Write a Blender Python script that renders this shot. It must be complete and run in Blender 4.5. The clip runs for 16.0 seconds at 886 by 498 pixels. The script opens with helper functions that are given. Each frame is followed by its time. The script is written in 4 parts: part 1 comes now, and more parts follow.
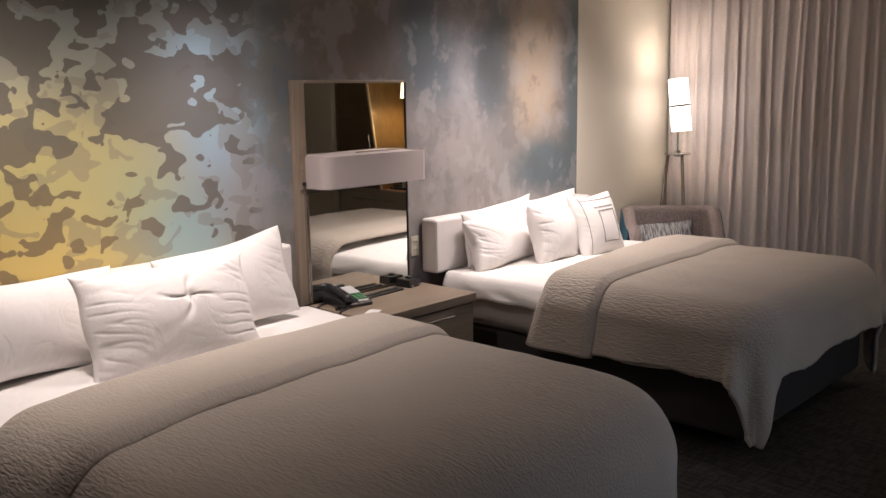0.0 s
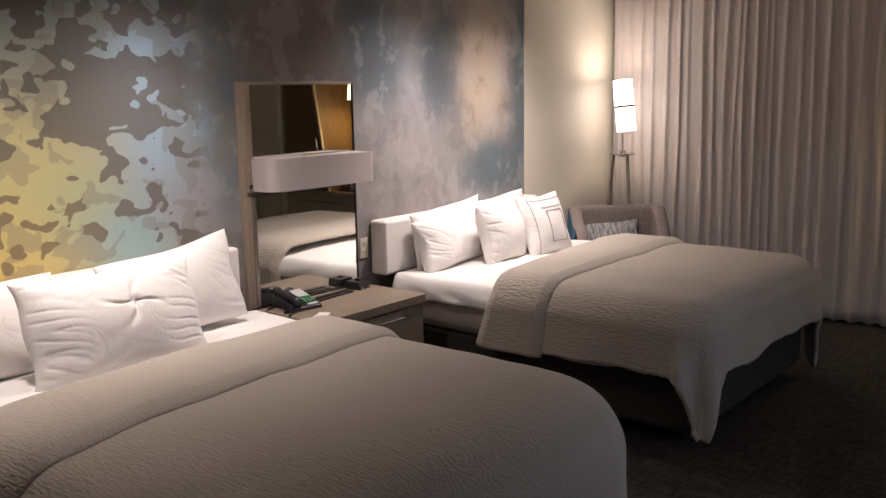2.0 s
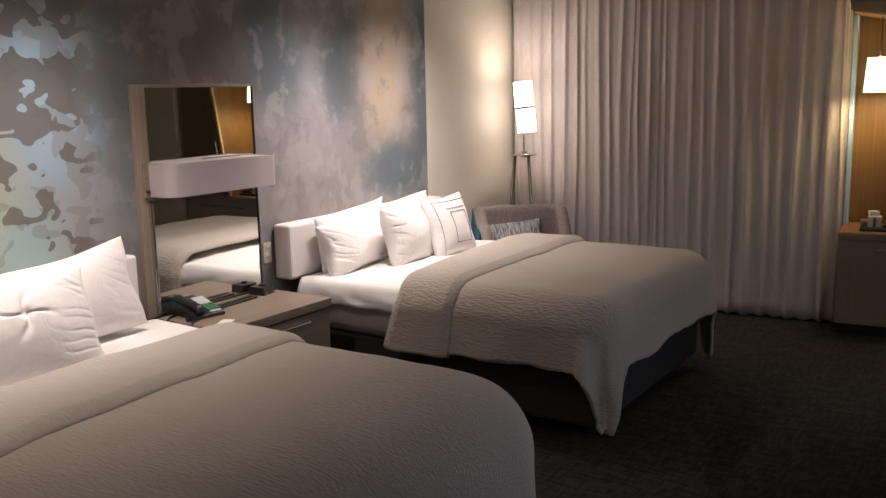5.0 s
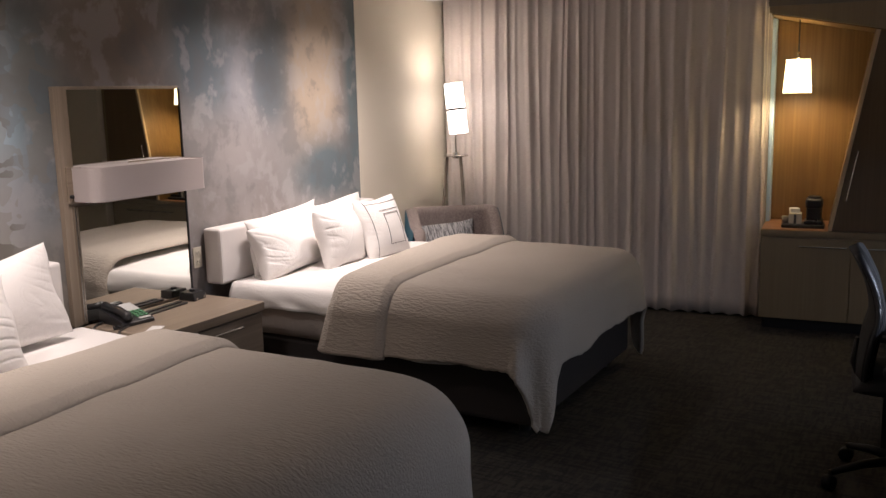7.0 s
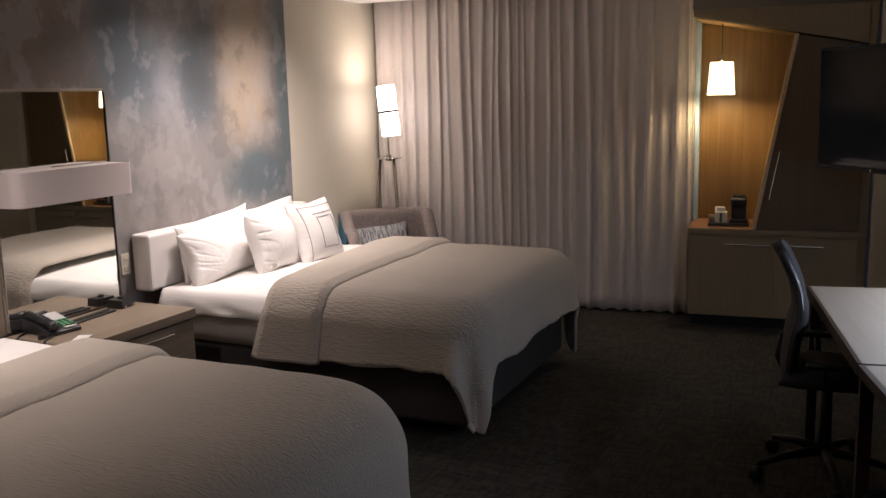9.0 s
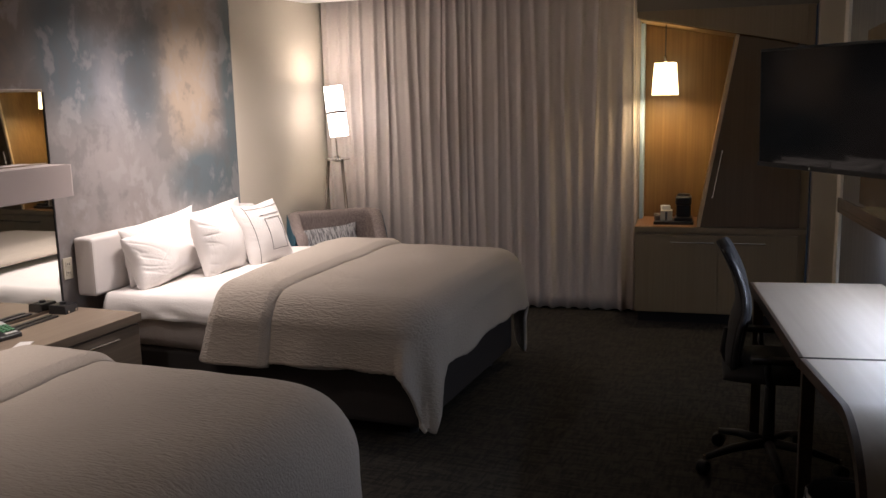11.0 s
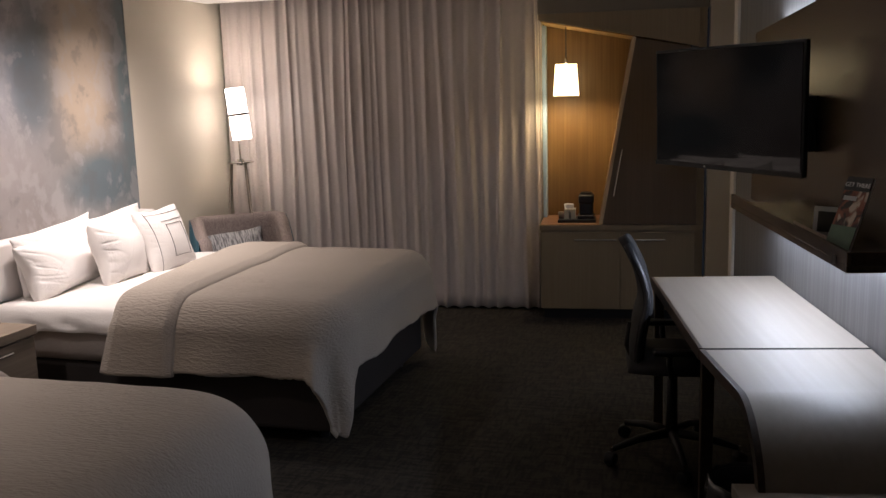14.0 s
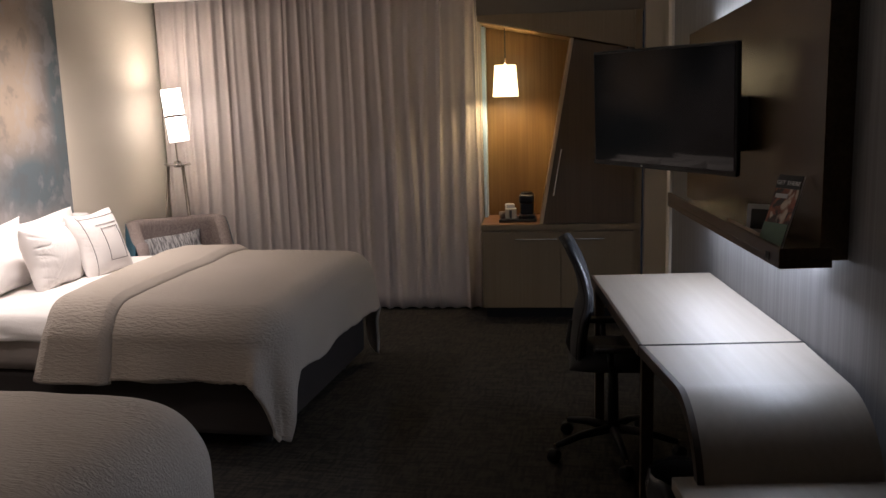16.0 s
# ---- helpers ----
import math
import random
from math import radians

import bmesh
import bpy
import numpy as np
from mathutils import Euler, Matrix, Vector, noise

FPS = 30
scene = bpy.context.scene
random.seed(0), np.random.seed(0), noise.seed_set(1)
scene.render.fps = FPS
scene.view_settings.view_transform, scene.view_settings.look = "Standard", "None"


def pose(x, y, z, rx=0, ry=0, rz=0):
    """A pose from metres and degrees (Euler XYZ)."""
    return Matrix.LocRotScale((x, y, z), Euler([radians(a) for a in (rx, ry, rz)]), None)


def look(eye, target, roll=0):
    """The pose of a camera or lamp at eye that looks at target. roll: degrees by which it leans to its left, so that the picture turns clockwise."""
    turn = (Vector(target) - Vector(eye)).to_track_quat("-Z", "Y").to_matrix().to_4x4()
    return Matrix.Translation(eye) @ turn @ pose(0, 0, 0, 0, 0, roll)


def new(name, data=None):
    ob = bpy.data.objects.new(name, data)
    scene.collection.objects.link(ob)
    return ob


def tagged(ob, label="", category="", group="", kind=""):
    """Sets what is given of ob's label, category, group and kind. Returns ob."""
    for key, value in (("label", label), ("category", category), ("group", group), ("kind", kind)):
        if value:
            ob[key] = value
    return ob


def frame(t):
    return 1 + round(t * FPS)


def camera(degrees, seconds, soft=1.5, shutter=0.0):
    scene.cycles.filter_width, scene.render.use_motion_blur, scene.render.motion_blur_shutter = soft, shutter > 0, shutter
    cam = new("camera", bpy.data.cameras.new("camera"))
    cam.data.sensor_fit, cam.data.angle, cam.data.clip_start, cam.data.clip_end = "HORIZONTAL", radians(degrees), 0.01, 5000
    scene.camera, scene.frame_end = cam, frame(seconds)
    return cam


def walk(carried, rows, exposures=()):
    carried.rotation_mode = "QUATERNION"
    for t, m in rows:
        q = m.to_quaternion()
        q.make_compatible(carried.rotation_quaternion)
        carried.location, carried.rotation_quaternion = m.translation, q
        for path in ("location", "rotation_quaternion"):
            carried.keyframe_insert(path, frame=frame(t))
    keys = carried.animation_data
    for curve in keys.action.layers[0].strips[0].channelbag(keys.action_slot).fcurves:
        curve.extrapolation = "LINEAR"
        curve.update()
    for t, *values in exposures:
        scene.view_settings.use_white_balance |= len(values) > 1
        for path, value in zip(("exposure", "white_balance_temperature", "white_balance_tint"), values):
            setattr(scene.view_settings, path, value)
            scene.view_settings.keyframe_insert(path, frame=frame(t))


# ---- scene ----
# The camera turns on the spot, 1.65 m over the carpet.
cam = camera(52.46, 16.0)
PATH = [
    (0.0, pose(0.0, 0.0, 1.65, 80.07, 0.87, 43.01)),
    (0.5, pose(0.0, 0.0, 1.65, 80.08, 0.91, 42.17)),
    (1.0, pose(0.0, 0.0, 1.65, 80.09, 0.92, 41.32)),
    (1.5, pose(0.0, 0.0, 1.65, 80.10, 1.00, 40.51)),
    (2.0, pose(0.0, 0.0, 1.65, 80.10, 1.01, 39.70)),
    (2.5, pose(0.0, 0.0, 1.65, 80.11, 1.05, 38.71)),
    (3.0, pose(0.0, 0.0, 1.65, 80.11, 1.10, 37.60)),
    (3.5, pose(0.0, 0.0, 1.65, 80.11, 1.09, 36.53)),
    (4.0, pose(0.0, 0.0, 1.65, 80.11, 1.11, 35.51)),
    (6.5, pose(0.0, 0.0, 1.65, 80.11, 1.29, 30.42)),
    (7.0, pose(0.0, 0.0, 1.65, 80.11, 1.30, 29.24)),
    (7.5, pose(0.0, 0.0, 1.65, 80.13, 1.31, 28.09)),
    (8.0, pose(0.0, 0.0, 1.65, 80.14, 1.32, 26.96)),
    (8.5, pose(0.0, 0.0, 1.65, 80.14, 1.36, 25.90)),
    (9.0, pose(0.0, 0.0, 1.65, 80.16, 1.38, 24.98)),
    (11.5, pose(0.0, 0.0, 1.65, 80.09, 1.50, 20.80)),
    (12.0, pose(0.0, 0.0, 1.65, 80.09, 1.58, 19.80)),
    (12.5, pose(0.0, 0.0, 1.65, 80.10, 1.59, 18.77)),
    (13.0, pose(0.0, 0.0, 1.65, 80.08, 1.62, 17.73)),
    (13.5, pose(0.0, 0.0, 1.65, 80.06, 1.62, 16.71)),
    (14.0, pose(0.0, 0.0, 1.65, 80.04, 1.65, 15.72)),
    (14.5, pose(0.0, 0.0, 1.65, 80.01, 1.68, 14.79)),
    (15.0, pose(0.0, 0.0, 1.65, 79.99, 1.70, 13.84)),
    (15.5, pose(0.0, 0.0, 1.65, 79.98, 1.71, 12.85)),
    (16.0, pose(0.0, 0.0, 1.65, 79.98, 1.70, 11.96)),
]
walk(cam, PATH)

# ---- directions: the room's long wall follows y, the window wall and the desk wall stand at slight angles ----
ROOM = Matrix.Identity(4)
WIN = pose(0, 0, 0, 0, 0, 5.54)      # x along the window wall, y towards it
DESK = pose(0, 0, 0, 0, 0, 10.67)    # x towards the desk wall, y along it
XW = -3.56                           # mural wall
CEIL = 2.34

# ---- light ----
world = bpy.data.worlds.new("night")
scene.world = world
world.use_nodes = True
world.node_tree.nodes["Background"].inputs[0].default_value = (0.30, 0.40, 0.60, 1)
world.node_tree.nodes["Background"].inputs[1].default_value = 0.02


def lamp(name, kind, m, watts, colour, **settings):
    data = bpy.data.lights.new(name, kind)
    data.energy, data.color = watts, colour
    if "size" in settings:
        data.shape, data.size, data.size_y = "RECTANGLE", settings["size"], settings["size_y"]
    if "radius" in settings:
        data.shadow_soft_size = settings["radius"]
    if "cone" in settings:
        data.spot_size, data.spot_blend = radians(settings["cone"]), settings["blend"]
    ob = new(name, data)
    ob.matrix_basis = m
    return ob


SPOTS = (1.30, 2.20, 3.90, 4.70)     # downlights along the bed heads
for y, flood in zip(SPOTS, (37, 41, 57, 62)):
    lamp("downlight_beam", "SPOT", look((-2.92, y, 2.31), (-3.25, y, 0.7)), flood, (1.0, 0.86, 0.81), radius=0.08, cone=128, blend=0.97)
    lamp("downlight_core", "SPOT", look((-2.92, y, 2.30), (-3.36, y, 0.80)), 53, (1.0, 0.86, 0.81), radius=0.05, cone=80, blend=1.0)
lamp("floor_lamp_bulb", "POINT", pose(-3.286, 6.06, 1.655), 11, (1.0, 0.86, 0.79), radius=0.060)
lamp("floor_lamp_bulb", "POINT", pose(-3.262, 6.06, 1.430), 6, (1.0, 0.84, 0.74), radius=0.055)
lamp("pendant_bulb", "POINT", WIN @ pose(-0.285, 6.525, 1.640), 11, (1.0, 0.77, 0.46), radius=0.045)
lamp("led_strip_light", "AREA", DESK @ pose(1.045, 3.45, 1.092, 0, 40, 0), 15, (0.73, 0.81, 1.0), size=0.03, size_y=1.56)
lamp("led_strip_light", "AREA", DESK @ pose(1.115, 3.58, 1.094, 0, -42, 0), 6.2, (0.73, 0.81, 1.0), size=0.02, size_y=1.30)
lamp("led_strip_light", "AREA", DESK @ pose(1.12, 3.52, 1.955, 180 - 4.4, 0, 0), 3.8, (0.80, 0.87, 1.0), size=0.03, size_y=1.45)


# ---- materials ----
class Nodes:
    """Short hand for a node material."""

    def __init__(self, name, rough=0.6, metal=0.0):
        self.m = bpy.data.materials.new(name)
        self.m.use_nodes = True
        self.t = self.m.node_tree
        self.b = self.t.nodes["Principled BSDF"]
        self.b.inputs["Roughness"].default_value = rough
        self.b.inputs["Metallic"].default_value = metal
        self.coords = self.t.nodes.new("ShaderNodeTexCoord").outputs["Object"]

    def put(self, socket, value):
        if isinstance(value, bpy.types.NodeSocket):
            self.t.links.new(value, socket)
        elif isinstance(value, (tuple, list)) and len(value) == 3 and socket.type == "RGBA":
            socket.default_value = (*value, 1)
        else:
            socket.default_value = value

    def math(self, op, a, b=0.0, clamp=False):
        n = self.t.nodes.new("ShaderNodeMath")
        n.operation, n.use_clamp = op, clamp
        self.put(n.inputs[0], a), self.put(n.inputs[1], b)
        return n.outputs[0]

    def ramp(self, value, low, high):
        n = self.t.nodes.new("ShaderNodeMapRange")
        n.interpolation_type = "SMOOTHSTEP"
        self.put(n.inputs["Value"], value)
        n.inputs["From Min"].default_value, n.inputs["From Max"].default_value = low, high
        return n.outputs["Result"]

    def scaled(self, scale, shift=(0, 0, 0)):
        n = self.t.nodes.new("ShaderNodeMapping")
        self.put(n.inputs["Vector"], self.coords)
        n.inputs["Scale"].default_value, n.inputs["Location"].default_value = scale, shift
        return n.outputs[0]

    def noise(self, scale, detail=3.0, rough=0.5, warp=0.0, shift=(0, 0, 0)):
        n = self.t.nodes.new("ShaderNodeTexNoise")
        self.put(n.inputs["Vector"], self.scaled(scale, shift))
        n.inputs["Scale"].default_value = 1.0
        n.inputs["Detail"].default_value, n.inputs["Roughness"].default_value = detail, rough
        n.inputs["Distortion"].default_value = warp
        return n.outputs["Fac"]

    def mix(self, fac, a, b):
        n = self.t.nodes.new("ShaderNodeMix")
        n.data_type = "RGBA"
        self.put(n.inputs[0], fac), self.put(n.inputs[6], a), self.put(n.inputs[7], b)
        return n.outputs[2]

    def bump(self, height, strength=0.3, distance=0.01):
        n = self.t.nodes.new("ShaderNodeBump")
        n.inputs["Strength"].default_value, n.inputs["Distance"].default_value = strength, distance
        self.put(n.inputs["Height"], height)
        self.put(self.b.inputs["Normal"], n.outputs[0])
        return self

    def colour(self, value):
        self.put(self.b.inputs["Base Color"], value)
        return self

    def split(self):
        n = self.t.nodes.new("ShaderNodeSeparateXYZ")
        self.put(n.inputs[0], self.coords)
        return n.outputs

    def rough(self, value):
        self.put(self.b.inputs["Roughness"], value)
        return self


def plain(name, colour, rough=0.5, metal=0.0, grain=0.12, scale=40.0, bump=0.0):
    """A surface of one colour with faint mottling at two scales."""
    n = Nodes(name, rough, metal)
    fine, broad = n.noise((scale,) * 3, 4), n.noise((2.3,) * 3, 2)
    dark = tuple(c * (1 - grain) for c in colour)
    light = tuple(min(1, c * (1 + grain)) for c in colour)
    n.colour(n.mix(n.math("MULTIPLY", n.math("ADD", fine, broad), 0.5), dark, light))
    if bump:
        n.bump(fine, bump, 0.004)
    return n.m


def wood(name, dark, light, along="z", rough=0.45, fine=90.0):
    """Straight-grained veneer; along: the grain's axis."""
    n = Nodes(name, rough)
    slow = 1.6
    s = {"x": (slow, fine, fine), "y": (fine, slow, fine), "z": (fine, fine, slow)}[along]
    w = tuple(v * 0.13 for v in s)
    f = n.math("ADD", n.math("MULTIPLY", n.noise(s, 3), 0.6), n.math("MULTIPLY", n.noise(w, 2, 0.5, 0.4), 0.4))
    n.colour(n.mix(n.ramp(f, 0.32, 0.68), dark, light)).bump(f, 0.08, 0.002)
    return n.m


def cloth(name, colour, ripple=0.0, rough=0.85, crease=0.0, along=(15, 90, 90)):
    """Woven bedding; ripple: the puckers of a seersucker weave."""
    n = Nodes(name, rough)
    broad = n.noise((3, 3, 3), 3)
    weave = n.noise((420, 420, 420), 1)
    n.colour(n.mix(broad, tuple(c * 0.93 for c in colour), colour))
    n.b.inputs["Sheen Weight"].default_value = 0.15
    h = n.math("MULTIPLY", weave, 0.05)
    if ripple:
        h = n.math("ADD", h, n.math("MULTIPLY", n.noise(along, 2, 0.5, 0.5), 1.0))
    if crease:
        ridge = n.math("ABSOLUTE", n.math("SUBTRACT", n.noise((7, 7, 7), 3, 0.5, 1.4), 0.5))
        h = n.math("ADD", h, n.math("MULTIPLY", n.math("POWER", n.math("MULTIPLY", ridge, 3.0), 0.6), crease))
    n.bump(h, max(ripple, 0.6 if crease else 0.1), 0.015)
    return n.m


def glowing(name, colour, strength):
    n = Nodes(name, 0.7)
    n.colour((0.85, 0.8, 0.7))
    n.put(n.b.inputs["Emission Color"], colour)
    n.b.inputs["Emission Strength"].default_value = strength
    return n.m


def mural_paint():
    """Printed wall covering: leaf camouflage over ochre and teal, fading into soft clouds, with some downlight pools
    painted in.
    """
    n = Nodes("mural_print", 0.62)
    _, y, z = n.split()

    def spot(y0, z0, ry, rz):
        a = n.math("POWER", n.math("MULTIPLY", n.math("SUBTRACT", y, y0), 1 / ry), 2.0)
        b = n.math("POWER", n.math("MULTIPLY", n.math("SUBTRACT", z, z0), 1 / rz), 2.0)
        return n.math("POWER", 2.718, n.math("MULTIPLY", n.math("ADD", a, b), -1.0))

    cloud = n.noise((1, 2.4, 2.2), 5, 0.55, 0.3)
    wisps = n.noise((1, 4.6, 4.4), 5, 0.6, 0.25, (3, 1, 7))

    def tint(base, colour, y0, z0, ry, rz, amount=1.0, ragged=0.8):
        f = n.math("MULTIPLY", spot(y0, z0, ry, rz), amount)
        f = n.math("MULTIPLY", f, n.math("ADD", 1 - ragged, n.math("MULTIPLY", wisps, 2 * ragged)), True)
        return n.mix(f, base, colour)

    ground = n.mix(n.ramp(cloud, 0.32, 0.68), (0.175, 0.155, 0.150), (0.285, 0.262, 0.255))
    # the leafy end: ochre low down, olive and pale blue-grey above it, teal towards the mirror
    ground = tint(ground, (0.25, 0.285, 0.265), 1.45, 1.88, 0.95, 0.55, 1.6, 0.1)
    ground = tint(ground, (0.55, 0.405, 0.125), 1.10, 1.02, 0.98, 0.50, 1.5, 0.1)
    ground = tint(ground, (0.43, 0.38, 0.16), 1.50, 1.36, 0.42, 0.28, 1.0, 0.15)
    ground = tint(ground, (0.36, 0.37, 0.20), 1.93, 1.22, 0.26, 0.24, 0.9, 0.2)
    ground = tint(ground, (0.28, 0.38, 0.36), 2.15, 1.03, 0.22, 0.20, 1.2, 0.2)
    ground = tint(ground, (0.27, 0.365, 0.44), 2.36, 1.55, 0.26, 0.42, 1.4, 0.3)
    # painted highlight where the second downlight's beam meets the wall
    ground = tint(ground, (0.34, 0.47, 0.58), 2.24, 1.84, 0.18, 0.13, 1.0, 0.2)
    ground = tint(ground, (0.30, 0.285, 0.30), 2.50, 1.18, 0.22, 0.22, 0.9, 0.5)
    ground = tint(ground, (0.115, 0.165, 0.190), 2.66, 1.74, 0.15, 0.36, 1.2, 0.4)
    ground = tint(ground, (0.13, 0.15, 0.17), 2.66, 1.30, 0.12, 0.30, 0.8, 0.6)
    # the cloudy end: brown over the mirror, slate columns, a mauve column, slate again at the edge
    ground = tint(ground, (0.195, 0.155, 0.132), 3.12, 1.98, 0.40, 0.40, 1.3, 0.25)
    ground = tint(ground, (0.105, 0.132, 0.155), 3.74, 1.95, 0.24, 0.36, 2.3, 0.35)
    ground = tint(ground, (0.105, 0.132, 0.155), 4.24, 1.84, 0.19, 0.34, 2.2, 0.35)
    # pale patch under the ceiling: downlight scallop put into the colour
    ground = tint(ground, (0.33, 0.30, 0.295), 4.02, 2.16, 0.20, 0.14, 1.6, 0.4)
    ground = tint(ground, (0.27, 0.272, 0.30), 3.98, 1.70, 0.12, 0.36, 0.9, 0.6)
    ground = tint(ground, (0.31, 0.285, 0.285), 3.90, 1.30, 0.42, 0.26, 0.9, 0.5)
    # beige column: the last downlight's scallop, painted into the print
    ground = tint(ground, (0.37, 0.30, 0.235), 4.68, 1.86, 0.22, 0.52, 1.9, 0.3)
    ground = tint(ground, (0.125, 0.160, 0.180), 4.80, 1.16, 0.34, 0.18, 1.5, 0.5)
    ground = tint(ground, (0.115, 0.150, 0.165), 5.12, 1.65, 0.11, 0.95, 1.4, 0.25)
    flock = n.noise((1, 5.4, 4.6), 6, 0.58, 0.2, (2, 3, 3))
    right = n.ramp(y, 2.35, 2.75)
    ground = n.mix(n.math("MULTIPLY", n.math("MULTIPLY", n.ramp(flock, 0.52, 0.61), 0.42), right), ground, (0.36, 0.345, 0.35))
    ground = n.mix(n.math("MULTIPLY", n.math("MULTIPLY", n.ramp(flock, 0.48, 0.38), 0.42), right), ground, (0.125, 0.125, 0.13))
    # two layers of leaves: a faint one under a crisp one, thick high up, sparse near the beds and the mirror
    left = n.math("SUBTRACT", 1.0, n.ramp(y, 2.40, 2.62))
    under = n.math("ADD", n.noise((1, 6.5, 8.5), 2.0, 0.5, 0.5, (0, 9, 1)), n.math("MULTIPLY", n.ramp(y, 2.0, 2.5), 0.03))
    under = n.math("MULTIPLY", n.ramp(under, 0.545, 0.557), n.math("SUBTRACT", 1.0, n.ramp(y, 2.65, 2.9)))
    ground = n.mix(n.math("MULTIPLY", under, 0.42), ground, (0.185, 0.165, 0.135))
    bias = n.math("MULTIPLY", n.ramp(z, 1.02, 1.75), 0.062)
    bias = n.math("ADD", bias, n.math("MULTIPLY", spot(2.10, 1.74, 0.24, 0.16), 0.11))
    bias = n.math("SUBTRACT", bias, n.math("MULTIPLY", spot(2.26, 1.87, 0.12, 0.07), 0.26))
    bias = n.math("SUBTRACT", bias, n.math("MULTIPLY", n.ramp(y, 2.25, 2.62), 0.035))
    bias = n.math("SUBTRACT", bias, n.math("MULTIPLY", spot(1.35, 1.02, 0.80, 0.24), 0.050))
    shape = n.math("ADD", n.math("MULTIPLY", n.noise((1, 5.8, 8.8), 1.2, 0.4, 0.6, (0, 2.7, 4.1)), 0.68), n.math("MULTIPLY", n.noise((1, 13.5, 16.0), 1.0, 0.4, 0.5, (0, 1.3, 6.2)), 0.32))
    leaf = n.math("MULTIPLY", n.ramp(n.math("ADD", shape, bias), 0.531, 0.539), left)
    shade = n.mix(n.ramp(z, 1.05, 1.60), (0.185, 0.135, 0.068), (0.108, 0.098, 0.080))
    shade = n.mix(n.math("MULTIPLY", n.ramp(y, 1.65, 2.2), 0.85), shade, (0.122, 0.115, 0.112))
    n.colour(n.mix(n.math("MULTIPLY", leaf, 0.90), ground, shade))
    n.bump(n.noise((300, 300, 300), 1), 0.05, 0.002)
    return n.m


def carpet_pile():
    n = Nodes("carpet_pile", 0.95)
    weft, warp = n.noise((12, 78, 60), 2, 0.5, 0.2), n.noise((78, 14, 60), 2, 0.5, 0.2)
    knots = n.math("MULTIPLY", n.noise((6, 46, 20), 1, 0.5, 0.2, (4, 0, 0)), n.noise((52, 9, 20), 1, 0.5, 0.2))
    f = n.math("ADD", n.math("MULTIPLY", n.math("ADD", weft, warp), 0.28), n.math("MULTIPLY", knots, 0.9))
    n.colour(n.mix(n.ramp(f, 0.41, 0.60), (0.004, 0.003, 0.002), (0.028, 0.0225, 0.0155)))
    n.bump(n.math("ADD", f, n.math("MULTIPLY", n.noise((500, 500, 500), 1), 0.3)), 0.7, 0.006)
    return n.m


def striped_paper():
    n = Nodes("striped_wallpaper", 0.55)
    f = n.noise((55, 55, 0.6), 3, 0.6)
    n.colour(n.mix(n.ramp(f, 0.35, 0.65), (0.118, 0.112, 0.111), (0.155, 0.149, 0.148))).bump(f, 0.15, 0.002)
    return n.m


def curtain_weave():
    n = Nodes("curtain_weave", 0.8)
    f = n.noise((40, 40, 260), 2)
    n.colour(n.mix(f, (0.465, 0.413, 0.392), (0.585, 0.527, 0.500)))
    n.bump(f, 0.12, 0.002)
    n.b.inputs["Sheen Weight"].default_value = 0.2
    return n.m


def tweed(name, dark, light):
    n = Nodes(name, 0.9)
    f = n.noise((170, 170, 170), 2, 0.6)
    n.colour(n.mix(n.ramp(f, 0.35, 0.65), dark, light)).bump(f, 0.4, 0.004)
    return n.m


MURAL = mural_paint()
CARPET = carpet_pile()
PAPER = striped_paper()
CURTAIN = curtain_weave()
CREAM = plain("cream_wall_paint", (0.64, 0.585, 0.495), 0.7, grain=0.04, scale=120, bump=0.06)
WHITE_CEIL = plain("ceiling_paint", (0.78, 0.76, 0.73), 0.8, grain=0.03, scale=90, bump=0.05)
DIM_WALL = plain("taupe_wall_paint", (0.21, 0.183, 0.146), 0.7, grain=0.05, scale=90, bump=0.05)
SHEET = cloth("white_cotton_sheet", (0.84, 0.81, 0.79), crease=0.12)
PILLOWCASE = cloth("white_pillowcase", (0.84, 0.805, 0.785), crease=0.14)
COVERLET = cloth("ivory_seersucker", (0.482, 0.424, 0.364), ripple=0.52, along=(30, 110, 110))
LEATHERETTE = plain("white_leatherette", (0.76, 0.72, 0.70), 0.55, grain=0.04, scale=60, bump=0.1)
SKIRT = plain("grey_bed_fabric", (0.040, 0.034, 0.033), 0.9, grain=0.2, scale=200, bump=0.25)
TAUPE = wood("taupe_veneer", (0.205, 0.158, 0.116), (0.268, 0.211, 0.160), "y", 0.42)
TAUPE_UP = wood("taupe_veneer_upright", (0.255, 0.20, 0.15), (0.33, 0.265, 0.205), "z", 0.42)
GREIGE = wood("greige_laminate", (0.252, 0.190, 0.112), (0.280, 0.213, 0.130), "z", 0.45)
OAK = wood("warm_oak_veneer", (0.160, 0.084, 0.029), (0.228, 0.130, 0.048), "z", 0.42, 60)
WALNUT = wood("brown_panel_veneer", (0.045, 0.027, 0.0135), (0.074, 0.046, 0.024), "y", 0.26, 70)
COUNTER = wood("reddish_counter_veneer", (0.30, 0.14, 0.075), (0.40, 0.20, 0.11), "x", 0.35)
DARKDOOR = wood("dark_door_veneer", (0.118, 0.075, 0.038), (0.146, 0.095, 0.050), "z", 0.42)
DESKTOP = wood("pale_desk_laminate", (0.232, 0.194, 0.158), (0.262, 0.220, 0.181), "y", 0.50, 40)
EDGEBAND = wood("brown_edge_band", (0.026, 0.015, 0.009), (0.055, 0.032, 0.019), "y", 0.45)
BLACK = plain("black_plastic", (0.016, 0.016, 0.018), 0.32, grain=0.15)
